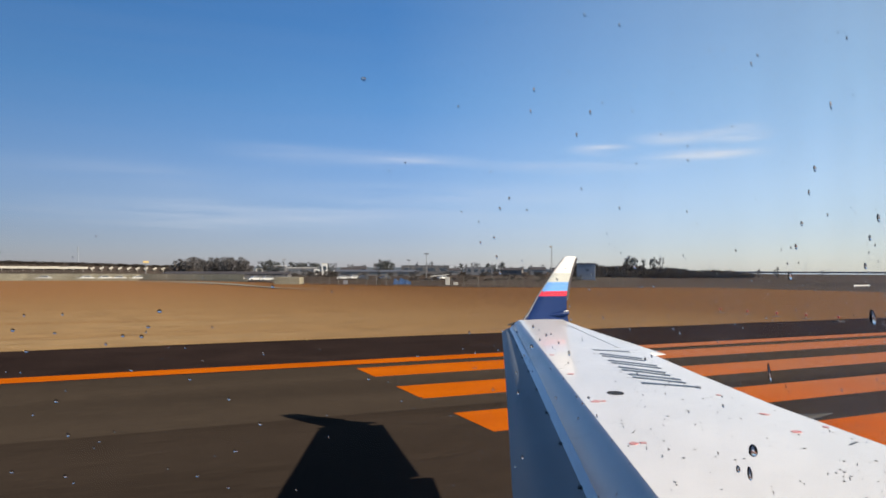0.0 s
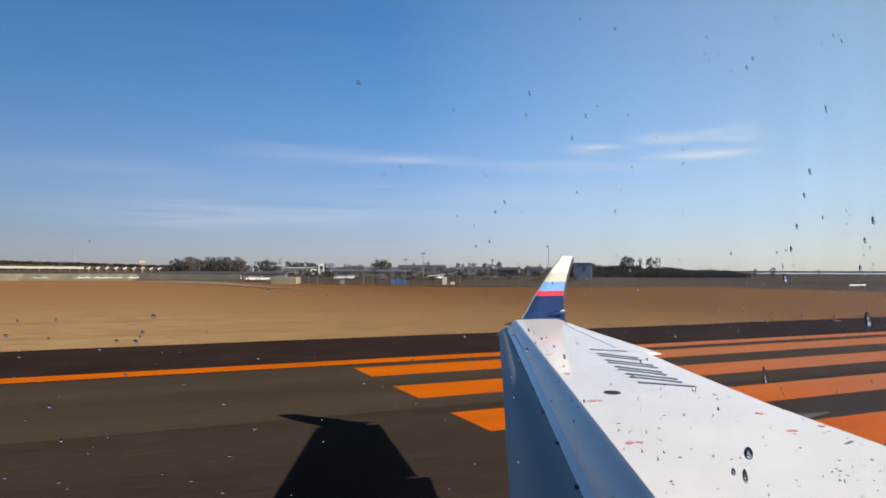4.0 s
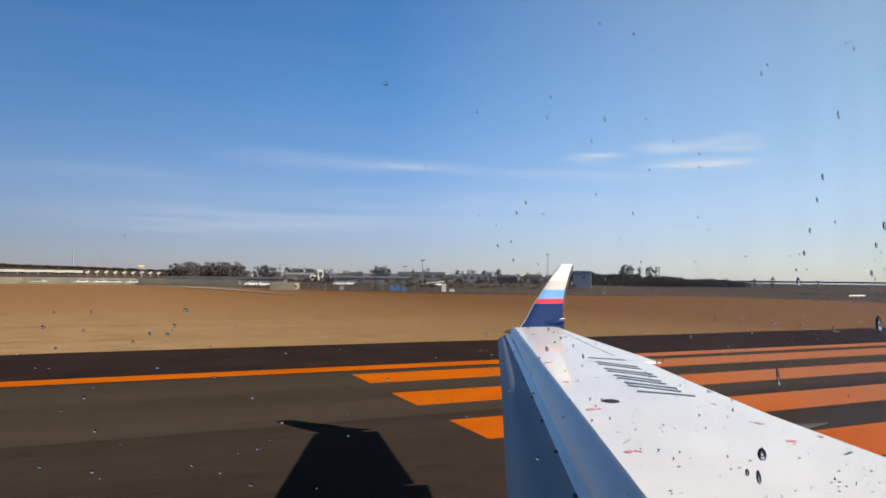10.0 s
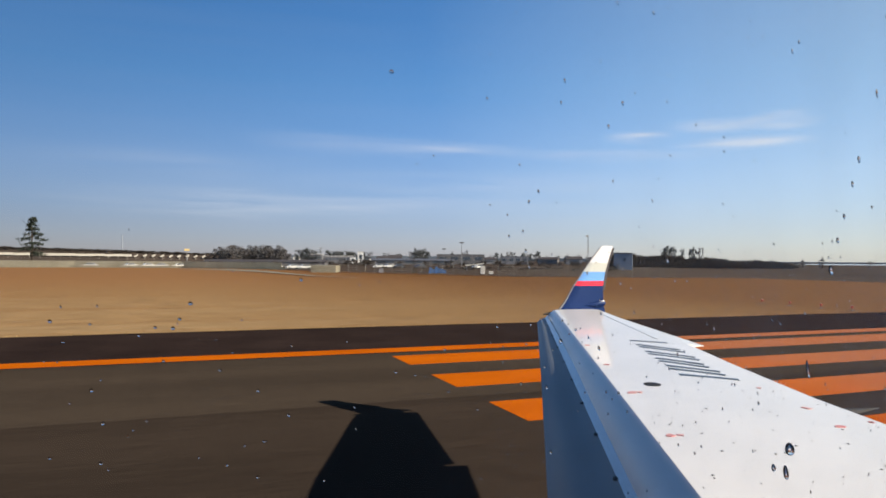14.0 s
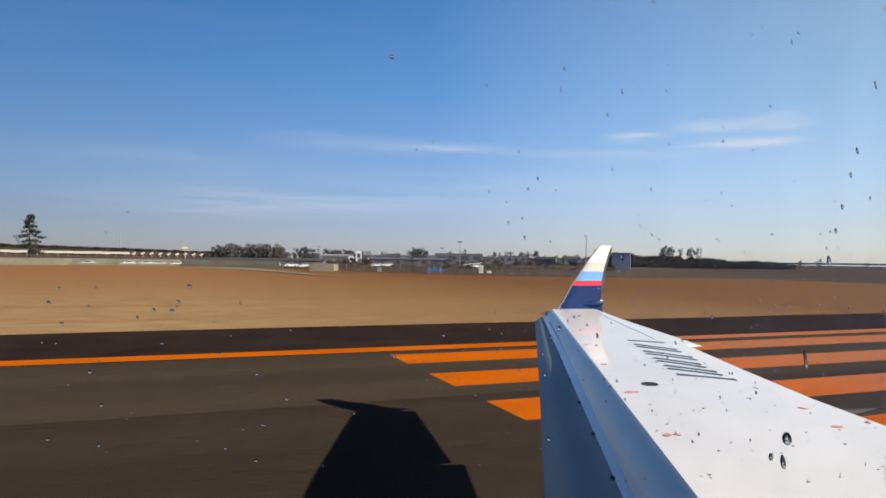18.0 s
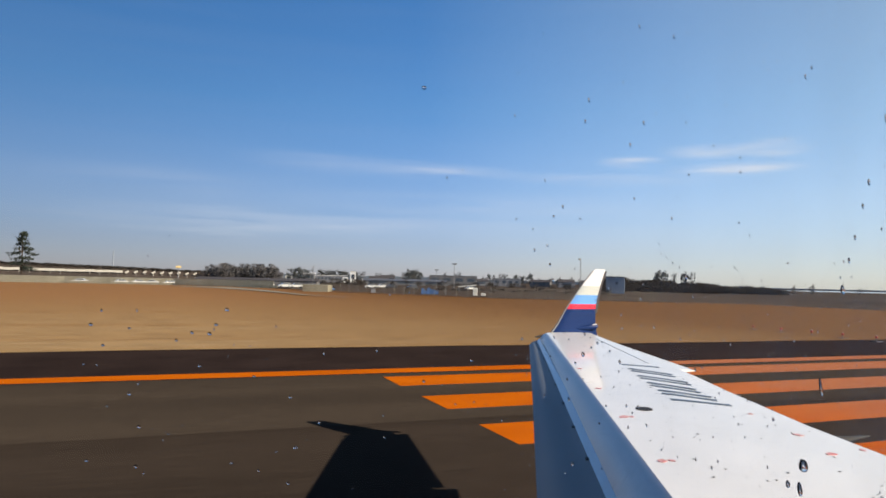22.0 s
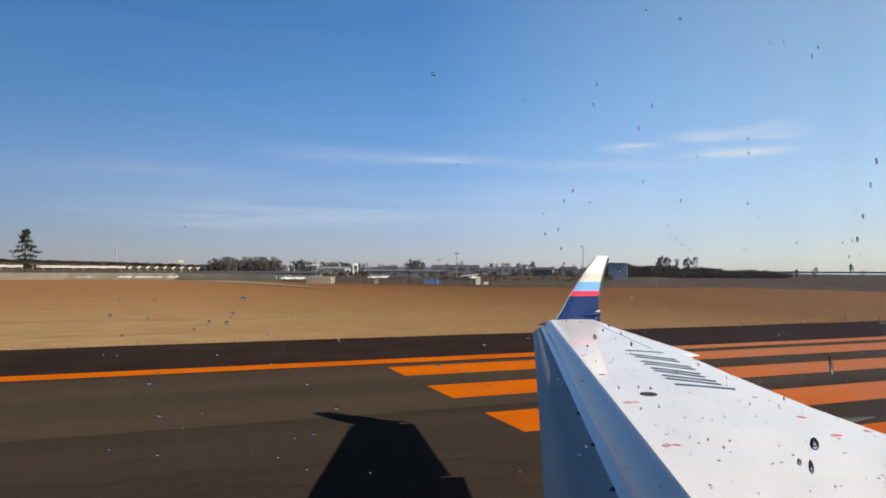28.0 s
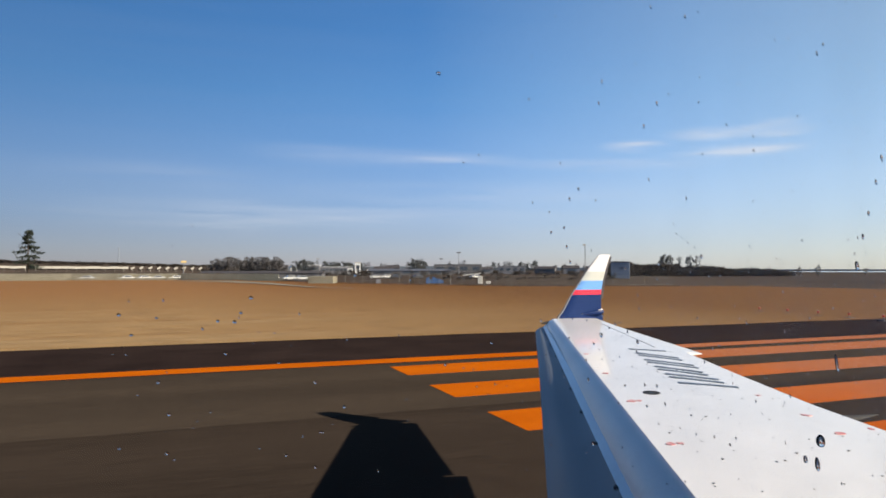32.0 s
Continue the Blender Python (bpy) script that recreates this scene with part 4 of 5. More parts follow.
for k in range(31):
    u = k / 30
    x, y = at(33.0 + 15.5 * u, 350 + 40 * u)
    hgt = (0.3 + 5.4 * math.sin(math.pi * min(1, u * 3.2) / 2)) * (1 - 0.62 * u) * (1 - u ** 4) * (1 + 0.12 * noise.noise((u * 9, 0, 0)))
    d = Vector((x, y)).normalized()
    bank.append([(x - d.x * 30, y - d.y * 30, -0.1), (x - d.x * 13, y - d.y * 13, hgt * 0.75), (x, y, hgt), (x + d.x * 40, y + d.y * 40, hgt * 0.9), (x + d.x * 70, y + d.y * 70, -0.1)])
tagged(part("earth_bank", loft(bank, cap=True), DARK_EARTH, smooth=True), "dark earth bank under winter scrub", "earth bank", kind="structure")

# ---- fence along the airfield ----
FENCE_LINE = [(-265, 157), (-195, 164), (-150, 214), (-37, 213), (-8, 207), (19, 190), (24, 152), (47, 113), (79, 103)]
fence = thing("perimeter_fence", label="grey wire perimeter fence with pale posts", category="fence")
post_me = mesh_of(add_tube(bmesh.new(), [((0, 0, -0.1), 0.024), ((0, 0, 1.9), 0.024), ((0, 0, 1.95), 0.015)], 6), "post", FENCE)
post_list = []
for (xa, ya), (xb, yb) in zip(FENCE_LINE, FENCE_LINE[1:]):
    ln = math.hypot(xb - xa, yb - ya)
    cnt = max(2, int(ln / 2.6))
    for k in range(cnt):
        post_list.append((xa + (xb - xa) * k / cnt, ya + (yb - ya) * k / cnt))
for x, y in post_list:
    p = part("post", post_me, None, fence)
    p.location = (x, y, 0)
for z in (0.25, 0.7, 1.15, 1.55, 1.85):
    b = bmesh.new()
    add_tube(b, [((x, y, z), 0.014) for x, y in FENCE_LINE], 4)
    part("wire", b, FENCE, fence)
# concrete plinth wall beneath the fence and a retaining block
for (xa, ya), (xb, yb) in zip(FENCE_LINE[2:5], FENCE_LINE[3:6]):
    d = Vector((xb - xa, yb - ya, 0))
    q = math.degrees(math.atan2(d.y, d.x))
    low = part("low_wall", box(0, -0.1, -0.1, d.length, 0.1, 0.72), OLIVE)
    low.matrix_basis = pose(xa, ya + 0.6, 0, 0, 0, q)
    tagged(low, "low olive-grey panel wall under the fence", "wall", kind="structure")
    ob = part("boundary_wall", box(0, -0.1, -0.1, d.length, 0.1, 1.9), OLIVE)
    ob.matrix_basis = pose(xa, ya + 9.0, 0, 0, 0, q)
    tagged(ob, "grey-olive panel boundary wall behind the parked cars", "wall", kind="structure")
x, y = at(8.6, 151)
block = part("retaining_block", box(-3.4, -2, -0.1, 2.2, 2.5, 1.55, 0.06), OLIVE)
block.matrix_basis = pose(x, y, 0, 0, 0, -24)
tagged(block, "low weathered olive-grey concrete block with flat top", "concrete block")

# ---- cars behind the fence ----


def car_parts(paint):
    prof = [(-2.1, 0.3), (-2.15, 0.75), (-1.2, 0.9), (-0.6, 1.38), (0.9, 1.4), (1.6, 0.95), (2.1, 0.85), (2.15, 0.35)]
    body = loft([[(x, yy, z) for x, z in prof] for yy in (-0.82, 0.82)])
    glass_b = loft([[(x, yy, z) for x, z in ((-1.05, 0.93), (-0.58, 1.33), (0.86, 1.35), (1.45, 0.97))] for yy in (-0.83, 0.83)])
    wheel = add_tube(bmesh.new(), [((0, -0.1, 0), 0.31), ((0, 0.1, 0), 0.31)], 12)
    return mesh_of(body, "body", paint), mesh_of(glass_b, "side_window", DARK_GLASS), mesh_of(wheel, "wheel", BLACK_RUBBER)


CARS = {"white": car_parts(CAR_WHITE), "dark": car_parts(CAR_DARK)}


def car(x, y, turn, colour="white"):
    ob = thing("car", x, y, -0.04, turn, ("white" if colour == "white" else "dark grey") + " small car parked behind the fence", "car", "cars behind the fence")
    body, win, wheel = CARS[colour]
    part("body", body, None, ob)
    part("side_window", win, None, ob)
    for wx in (-1.35, 1.35):
        for wy in (-0.78, 0.78):
            w = part("wheel", wheel, None, ob)
            w.location = (wx, wy, 0.31)


for b, d, c in ((-8.5, 219, "white"), (-5.8, 218, "white"), (-4.6, 217, "white"), (-3.6, 217, "white"), (-2.3, 216, "white"), (-0.5, 215, "white"), (3.4, 212, "white"), (5.0, 209, "white"),
                (6.4, 204, "white"), (7.3, 200, "white"), (13.8, 235, "white"), (14.7, 240, "white"), (15.5, 235, "dark"), (17.3, 230, "dark"), (22.3, 240, "white")):
    car(*at(b, d), tree_rnd.uniform(-15, 25), c)

# ---- buildings ----


def building(name, bearing, dist, width, depth, height, turn, wall, roof, label, windows=0, pitched=0.0, storeys=1, category="building"):
    x, y = at(bearing, dist)
    ob = thing(name, x, y, -0.05, -bearing + turn, label, category)
    part("wall", box(-width / 2, 0, 0, width / 2, depth, height), wall, ob)
    if pitched:
        part("roof", loft([[(-width / 2 - 0.3, -0.4, height), (-width / 2 - 0.3, depth / 2, height + pitched), (-width / 2 - 0.3, depth + 0.4, height), (-width / 2 - 0.3, depth / 2, height - 0.1)],
                           [(width / 2 + 0.3, -0.4, height), (width / 2 + 0.3, depth / 2, height + pitched), (width / 2 + 0.3, depth + 0.4, height), (width / 2 + 0.3, depth / 2, height - 0.1)]]), roof, ob)
    else:
        part("roof", box(-width / 2 - 0.2, -0.2, height, width / 2 + 0.2, depth + 0.2, height + 0.35), roof, ob)
    for s in range(storeys):
        for k in range(windows):
            cx = -width / 2 + width * (k + 0.5) / windows
            z0 = height * (s + 0.42) / storeys
            w = width / windows * 0.3
            win = part("window", box(cx - w, -0.06, z0, cx + w, 0.02, z0 + height / storeys * 0.35), DARK_GLASS, ob)
    return ob


building("long_shed", 9.5, 500, 8.5, 9, 6.2, -6, GREY_WALL, WHITE_SIGNAL, "low shed with bright white roof edge", 3)
building("office_block", 11.25, 520, 24, 10, 5.0, -3, GREY_WALL, WHITE_SIGNAL, "low dark-walled office with a white roof edge", 9)
building("white_tower", 13.15, 490, 4.0, 4.5, 8.0, 0, WHITE_SIGNAL, WHITE_WALL, "small white tower block beside sheds", 1)
building("white_annex", 12.5, 480, 3.6, 4.0, 4.2, 0, WHITE_SIGNAL, GREY_ROOF, "small white annex under a grey roof", 1)
building("white_hut", 8.0, 560, 5.5, 5.0, 4.6, 0, WHITE_WALL, GREY_ROOF, "small white house among the trees", 1)
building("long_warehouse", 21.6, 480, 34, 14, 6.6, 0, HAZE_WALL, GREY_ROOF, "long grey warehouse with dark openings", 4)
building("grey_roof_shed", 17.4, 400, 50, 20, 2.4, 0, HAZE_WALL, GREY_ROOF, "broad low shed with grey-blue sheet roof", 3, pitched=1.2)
building("far_works", 26.2, 500, 20, 10, 5.5, 0, GREY_WALL, GREY_ROOF, "far grey works building", 4)
building("small_hut", 14.1, 420, 5.0, 4.0, 3.4, 0, WHITE_WALL, GREY_ROOF, "small pale hut under a grey roof", 1)
hall = building("equipment_hall", 34.4, 240, 6.3, 6, 5.6, -3, BLUE_GREY_WALL, GREY_ROOF, "plain blue-grey equipment hall with one dark window", 0)
part("window", box(0.1, -0.06, 3.2, 1.0, 0.02, 4.0), DARK_GLASS, hall)
part("door", box(-2.2, -0.06, 0.0, -1.2, 0.02, 2.05), GREY_WALL, hall)
for i, (b, d, w, hgt) in enumerate(((6.8, 470, 9, 6), (15.3, 500, 14, 5.2), (16.1, 520, 10, 6.2), (24.0, 520, 12, 5), (29.0, 540, 16, 5.5), (31.2, 520, 12, 6), (33.3, 500, 18, 5.5))):
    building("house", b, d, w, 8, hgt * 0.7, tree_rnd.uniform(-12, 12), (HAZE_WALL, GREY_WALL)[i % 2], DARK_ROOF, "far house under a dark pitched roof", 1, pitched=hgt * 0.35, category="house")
building("long_dark_shed", 4.6, 268, 46, 9, 1.7, -14, HAZE_WALL, DARK_ROOF, "long low shed under a dark roof", 0, pitched=0.9)
# sloping white lean-to roof
x, y = at(21.6, 190)
ob = part("lean_to_roof", loft([[(-2.6, 0, 1.3), (2.6, 0, 1.9), (2.6, 0, 2.1), (-2.6, 0, 1.55)], [(-2.6, 3, 1.3), (2.6, 3, 1.9), (2.6, 3, 2.1), (-2.6, 3, 1.55)]]), WHITE_WALL)
for wx, ztop in ((-2.2, 1.36), (2.2, 1.86)):
    for wy in (0.3, 2.7):
        part("post", box(wx - 0.08, wy - 0.08, -0.05, wx + 0.08, wy + 0.08, ztop), STEEL, ob)
ob.matrix_basis = pose(x, y, 0, 0, 0, -21)
tagged(ob, "sloping white lean-to roof on posts", "shelter")
# blue sheeted stacks
for i in range(6):
    x, y = at(17.3 + i * 0.25, 152 + (i % 2) * 2)
    hgt = (1.2, 0.8, 1.4, 1.05, 0.95, 0.6)[i]
    st = part("sheeted_stack", loft([[(-0.35, -0.6, -0.1), (0.35, -0.6, -0.1), (0.3, -0.5, hgt), (-0.3, -0.5, hgt * 0.9)], [(-0.4, 0.6, -0.1), (0.4, 0.6, -0.1), (0.25, 0.5, hgt * 0.95), (-0.3, 0.5, hgt)]]), BLUE_SHEET)
    st.matrix_basis = pose(x, y, 0.02, 0, 0, -18)
    tagged(st, "stack under a bright blue plastic sheet", "stack", "blue sheeted stacks")
for b, d, hgt, mat, lb in ((13.0, 148, 1.0, GREY_WALL, "grey crate"), (15.9, 149, 1.2, BARK, "brown crate"), (21.7, 146, 1.7, WHITE_WALL, "upright white cabinet"), (22.4, 146, 0.6, WHITE_WALL, "low white box")):
    x, y = at(b, d)
    ob = part("crate", box(-0.5, -0.4, 0, 0.5, 0.4, hgt, 0.04), mat)
    ob.matrix_basis = pose(x, y, -0.05, 0, 0, -b)
    tagged(ob, lb + " standing behind the fence", "crate")


# ---- poles, masts, signs ----
def pole(bearing, dist, height, label, lamp_head=False, radius=0.09):
    x, y = at(bearing, dist)
    ob = thing("light_mast" if lamp_head else "utility_pole", x, y, -0.06, -bearing, label, "mast" if lamp_head else "pole")
    part("shaft", add_tube(bmesh.new(), [((0, 0, 0), radius), ((0, 0, height * 0.5), radius * 0.85), ((0, 0, height), radius * 0.6)], 8), STEEL, ob)
    if lamp_head:
        part("lamp_head", box(-0.9, -0.25, height - 0.35, 0.9, 0.25, height + 0.1, 0.05), STEEL, ob)
    else:
        part("crossarm", box(-0.55, -0.05, height - 0.7, 0.55, 0.05, height - 0.58), STEEL, ob)
        for wx in (-0.45, 0.45):
            part("insulator", add_tube(bmesh.new(), [((wx, 0, height - 0.55), 0.05), ((wx, 0, height - 0.35), 0.03)], 6), WHITE_WALL, ob)


pole(20.95, 250, 9.6, "tall grey floodlight mast", True, 0.14)
pole(19.7, 300, 8.0, "shorter grey floodlight mast on a pole", True, 0.12)
pole(8.75, 210, 7.0, "slim grey utility pole")
for b, d, hgt in ((44.2, 420, 9.5), (44.7, 425, 9.2), (47.0, 430, 9.6), (50.2, 460, 8.6), (51.5, 420, 8), (53.0, 480, 8), (25.6, 400, 9), (3.0, 300, 8)):
    pole(b, d, hgt, "slim grey utility pole", radius=0.06)
# lattice radio mast
x, y = at(31.95, 330)
mast = thing("lattice_mast", x, y, -0.06, 10, "slender grey lattice radio mast with side antenna", "mast")
for a in range(3):
    px, py = 0.45 * math.cos(a * math.tau / 3), 0.45 * math.sin(a * math.tau / 3)
    part("leg", add_tube(bmesh.new(), [((px, py, 0), 0.07), ((px * 0.5, py * 0.5, 15.5), 0.05)], 6), STEEL, mast)
for k in range(16):
    a0, a1 = k % 3, (k + 1) % 3
    s0, s1 = 0.45 * (1 - 0.5 * k / 16), 0.45 * (1 - 0.5 * (k + 1) / 16)
    part("brace", add_tube(bmesh.new(), [((s0 * math.cos(a0 * math.tau / 3), s0 * math.sin(a0 * math.tau / 3), k * 0.96), 0.03),
                                         ((s1 * math.cos(a1 * math.tau / 3), s1 * math.sin(a1 * math.tau / 3), (k + 1) * 0.96), 0.03)], 5), STEEL, mast)
part("antenna", box(-1.3, -0.2, 14.6, 0.2, 0.2, 15.4, 0.05), STEEL, mast)
# far chimney on the horizon, air haze mixed into its pale colour
HAZED_STACK = material("haze_tinted_stack_paint", (0.3, 0.34, 0.4), (0.26, 0.3, 0.36), 0.8, 0.05, 0.5, 0.6)
x, y = at(-4.64, 2400)
chimney = thing("chimney", x, y, -1.0, 0, "tall slender grey chimney, air haze put into its colour", "chimney")
part("stack", add_tube(bmesh.new(), [((0, 0, 0), 2.2), ((0, 0, 40), 1.7), ((0, 0, 74), 1.4)], 12), HAZED_STACK, chimney)
part("rim", add_tube(bmesh.new(), [((0, 0, 73), 1.7), ((0, 0, 76), 1.7)], 12), HAZED_STACK, chimney)
# sign on a post
x, y = at(-1.55, 238)
sign = thing("sign_post", x, y, -0.05, 0, "pale yellow sign board on a grey post", "sign")
part("post", add_tube(bmesh.new(), [((0, 0, 0), 0.12), ((0, 0, 5.6), 0.1)], 8), STEEL, sign)
part("board", box(-0.85, -0.1, 5.3, 0.85, 0.1, 6.0, 0.03), YELLOW_SIGN, sign)

# ---- raised road with white barrier panels ----
ROAD_A, ROAD_B = Vector((-420, 318, 0)), Vector((28, 440, 0))
road_dir = (ROAD_B - ROAD_A).normalized()
side = Vector((-road_dir.y, road_dir.x, 0))
rows_r = []
for k in range(13):
    u = k / 12
    c = ROAD_A.lerp(ROAD_B, u)
    hgt = 7.6 if u < 0.72 else 7.6 - 2.8 * (u - 0.72) / 0.28
    rows_r.append([c - side * 12 + Vector((0, 0, -0.1)), c - side * 4 + Vector((0, 0, hgt)), c + side * 4 + Vector((0, 0, hgt)), c + side * 12 + Vector((0, 0, -0.1))])
tagged(part("raised_road", loft(rows_r), DARK_EARTH), "raised road on a dark earth embankment", "road embankment", kind="structure")
places = []
for k in range(240):
    u = 0.22 + 0.78 * k / 240
    c = ROAD_A.lerp(ROAD_B, u + tree_rnd.uniform(-0.003, 0.003)) - side * tree_rnd.uniform(3, 4.5)
    top = 7.6 if u < 0.72 else 7.6 - 2.8 * (u - 0.72) / 0.28
    places.append((c.x, c.y, top - 0.9, tree_rnd.uniform(1.9, 2.7), 2.2))
scrub_stuff("road_scrub", places, "dark scrub along the crest of the raised road")
barrier = thing("barrier_wall", label="row of white barrier panels along the raised road", category="barrier", group="")
pan = mesh_of(box(-2.28, -0.08, -0.3, 2.28, 0.08, 0.95, 0.03), "panel", CONCRETE)
pan_short = mesh_of(box(-1.1, -0.08, -0.2, 1.1, 0.08, 0.75, 0.03), "panel", CONCRETE)
turn = math.degrees(math.atan2(road_dir.y, road_dir.x))
for k in range(70):
    c = ROAD_A.lerp(ROAD_B, 0.25 + 0.7 * k / 70) - side * 9.2
    p = part("panel", pan if k < 61 else pan_short, None, barrier)
    p.matrix_basis = pose(c.x, c.y, 4.9 - 1.3 * k / 70 + tree_rnd.uniform(-0.12, 0.12), 0, -24 if k >= 61 else 0, turn)
    q = part("panel_post", mesh_of(box(-0.08, -0.08, -2.6, 0.08, 0.08, -0.25), "panel_post", CONCRETE) if k == 0 else post2, None, barrier)
    post2 = q.data
    q.matrix_basis = pose(c.x, c.y, 4.9 - 1.3 * k / 70, 0, 0, turn)
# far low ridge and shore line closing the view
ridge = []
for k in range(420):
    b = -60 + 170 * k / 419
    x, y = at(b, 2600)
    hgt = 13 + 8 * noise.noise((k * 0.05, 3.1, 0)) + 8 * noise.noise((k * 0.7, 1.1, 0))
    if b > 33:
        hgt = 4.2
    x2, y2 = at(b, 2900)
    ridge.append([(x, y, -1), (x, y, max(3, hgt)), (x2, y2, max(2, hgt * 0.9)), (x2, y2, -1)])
# the woodland's blue-grey stands for the haze of the air before it
HAZE_WOOD = material("haze_tinted_woodland", (0.16, 0.19, 0.23), (0.12, 0.15, 0.19), 1.0, 0.01, 0.1, 0.7)
tagged(part("far_ridge", loft(ridge), HAZE_WOOD), "low far wooded ridge with haze painted into its colour", "backdrop", kind="structure")

# pale strip of still water below the far shore
WATER_FLAT = material("still_pale_water", (0.2, 0.23, 0.26), (0.16, 0.19, 0.22), 0.12, 0.01, 0.1, 0.5)
shore = bmesh.new()
banks = [(shore.verts.new((*at(b, 950 + 90 * noise.noise((b * 0.3, 0, 0))), -0.02)), shore.verts.new((*at(b, 1800), -0.02))) for b in range(50, 92, 3)]
tip = shore.verts.new((*at(47.5, 1200), -0.02))
shore.faces.new((tip, banks[0][1], banks[0][0]))
for (a, b), (c, d) in zip(banks, banks[1:]):
    shore.faces.new((a, b, d, c))
tagged(part("far_water", shore, WATER_FLAT), "pale strip of still water below the horizon", "water", kind="structure")

# thin dark strip where turf meets the farmland
for (xa, ya), (xb, yb) in zip(FENCE_LINE[5:8], FENCE_LINE[6:9]):
    d = Vector((xb - xa, yb - ya, 0))
    ob = part("dark_edge_strip", box(0, -0.5, -0.05, d.length, 0.3, 0.1), DARK_EARTH)
    ob.matrix_basis = pose(xa, ya - 1.6, 0, 0, 0, math.degrees(math.atan2(d.y, d.x)))
    tagged(ob, "thin dark strip along the fence at the turf edge", "ditch", kind="structure")

# ---- runway edge lights ----


def edge_light(x):
    ob = thing("runway_edge_light", x, 24.2, -0.003, 0, "short red and white banded runway edge light", "runway light", "runway edge lights")
    for k in range(4):
        part("band", add_tube(bmesh.new(), [((0, 0, 0.11 * k), 0.06), ((0, 0, 0.11 * (k + 1)), 0.06)], 10), (RED_PAINT, WHITE_SIGNAL)[k % 2], ob)
    part("lens", add_tube(bmesh.new(), [((0, 0, 0.44), 0.055), ((0, 0, 0.5), 0.05), ((0, 0, 0.54), 0.02)], 10), FILM, ob)


for i in range(12):
    ob = tagged(part("light_pad", box(-0.48, -0.2, -0.05, 0.48, 0.2, 0.075, 0.02), DARK_ROOF), "flat dark cable pit cover lying in the turf", "pit cover", "pit covers along the turf")
    ob.location = (-15.3 - 4.6 * i, 32.4, 0.0)
for i in range(8):
    edge_light(-26.0 - 60 * i)



def threshold_light(y):
    ob = thing("threshold_light", 31.5, y, 0.03, 0, "small red threshold light on a short stem in the turf", "runway light", "threshold lights")
    # flat dark patch on the turf at the foot of the stem
    part("dark_base", box(-0.3, -0.22, -0.08, 0.3, 0.22, 0.04, 0.015), DARK_ROOF, ob, "flat dark patch below the red light")
    part("stem", add_tube(bmesh.new(), [((0, 0, 0.03), 0.02), ((0, 0, 0.2), 0.02)], 8), STEEL, ob)
    part("housing", add_tube(bmesh.new(), [((0, 0, 0.19), 0.045), ((0, 0, 0.22), 0.07), ((0, 0, 0.3), 0.07), ((0, 0, 0.32), 0.05)], 10), RED_PAINT, ob)
    part("lens", add_tube(bmesh.new(), [((0, 0, 0.31), 0.045), ((0, 0, 0.35), 0.04), ((0, 0, 0.37), 0.015)], 10), FILM, ob, "clear dome lens")


for y in (37.2, 34.8, 32.4, 30.2, 28.0):
    threshold_light(y)

# low white barrier board standing on the farmland
board = thing("barrier_board", 118.5, 86, -0.06, 8, "low white barrier board on short posts in the field", "barrier")
part("board", box(-3.0, -0.04, 0.4, 3.0, 0.04, 0.66, 0.01), WHITE_SIGNAL, board)
for px in (-2.6, -0.9, 0.9, 2.6):
    part("post", box(px - 0.05, 0.04, -0.05, px + 0.05, 0.12, 0.7, 0.01), STEEL, board)

# ---- farther up the runway ----


def light_box(x, y):
    ob = thing("equipment_box", x, y, 0.0, 10, "small red airfield equipment box with lamp stalk", "equipment box", "red equipment boxes")
    part("cabinet", box(-0.55, -0.4, 0.02, 0.55, 0.4, 0.95, 0.04), RED_PAINT, ob)
    part("stalk", add_tube(bmesh.new(), [((0.1, 0, 0.94), 0.03), ((0.1, 0, 1.75), 0.03)], 6), STEEL, ob)
    part("lamp", add_tube(bmesh.new(), [((0.1, 0, 1.74), 0.08), ((0.1, 0, 1.95), 0.06)], 8), RED_PAINT, ob)


for x, y in ((-33.4, 56), (-321.5, 119), (-313.5, 125), (-344, 121)):
    light_box(x, y)
# greenhouse tunnels of hazy film on hoops
for i in range(5):
    x0 = -72 - i * 34
    ob = thing("tunnel_greenhouse", x0, 246, -0.06, 180, "long tunnel greenhouse of hazy plastic film", "greenhouse", "tunnel greenhouses")
    arch = [[(xx, 3.0 * math.cos(a * math.pi / 12), 3.0 * math.sin(a * math.pi / 12)) for a in range(13)] for xx in (0, 8, 16, 24, 31)]
    part("film", loft(arch, closed=True), FILM, ob)
    for xx in (0, 8, 16, 24, 31):
        part("hoop", add_tube(bmesh.new(), [((xx, 3.05 * math.cos(a * math.pi / 12), 3.05 * math.sin(a * math.pi / 12)), 0.05) for a in range(13)], 5), STEEL, ob)


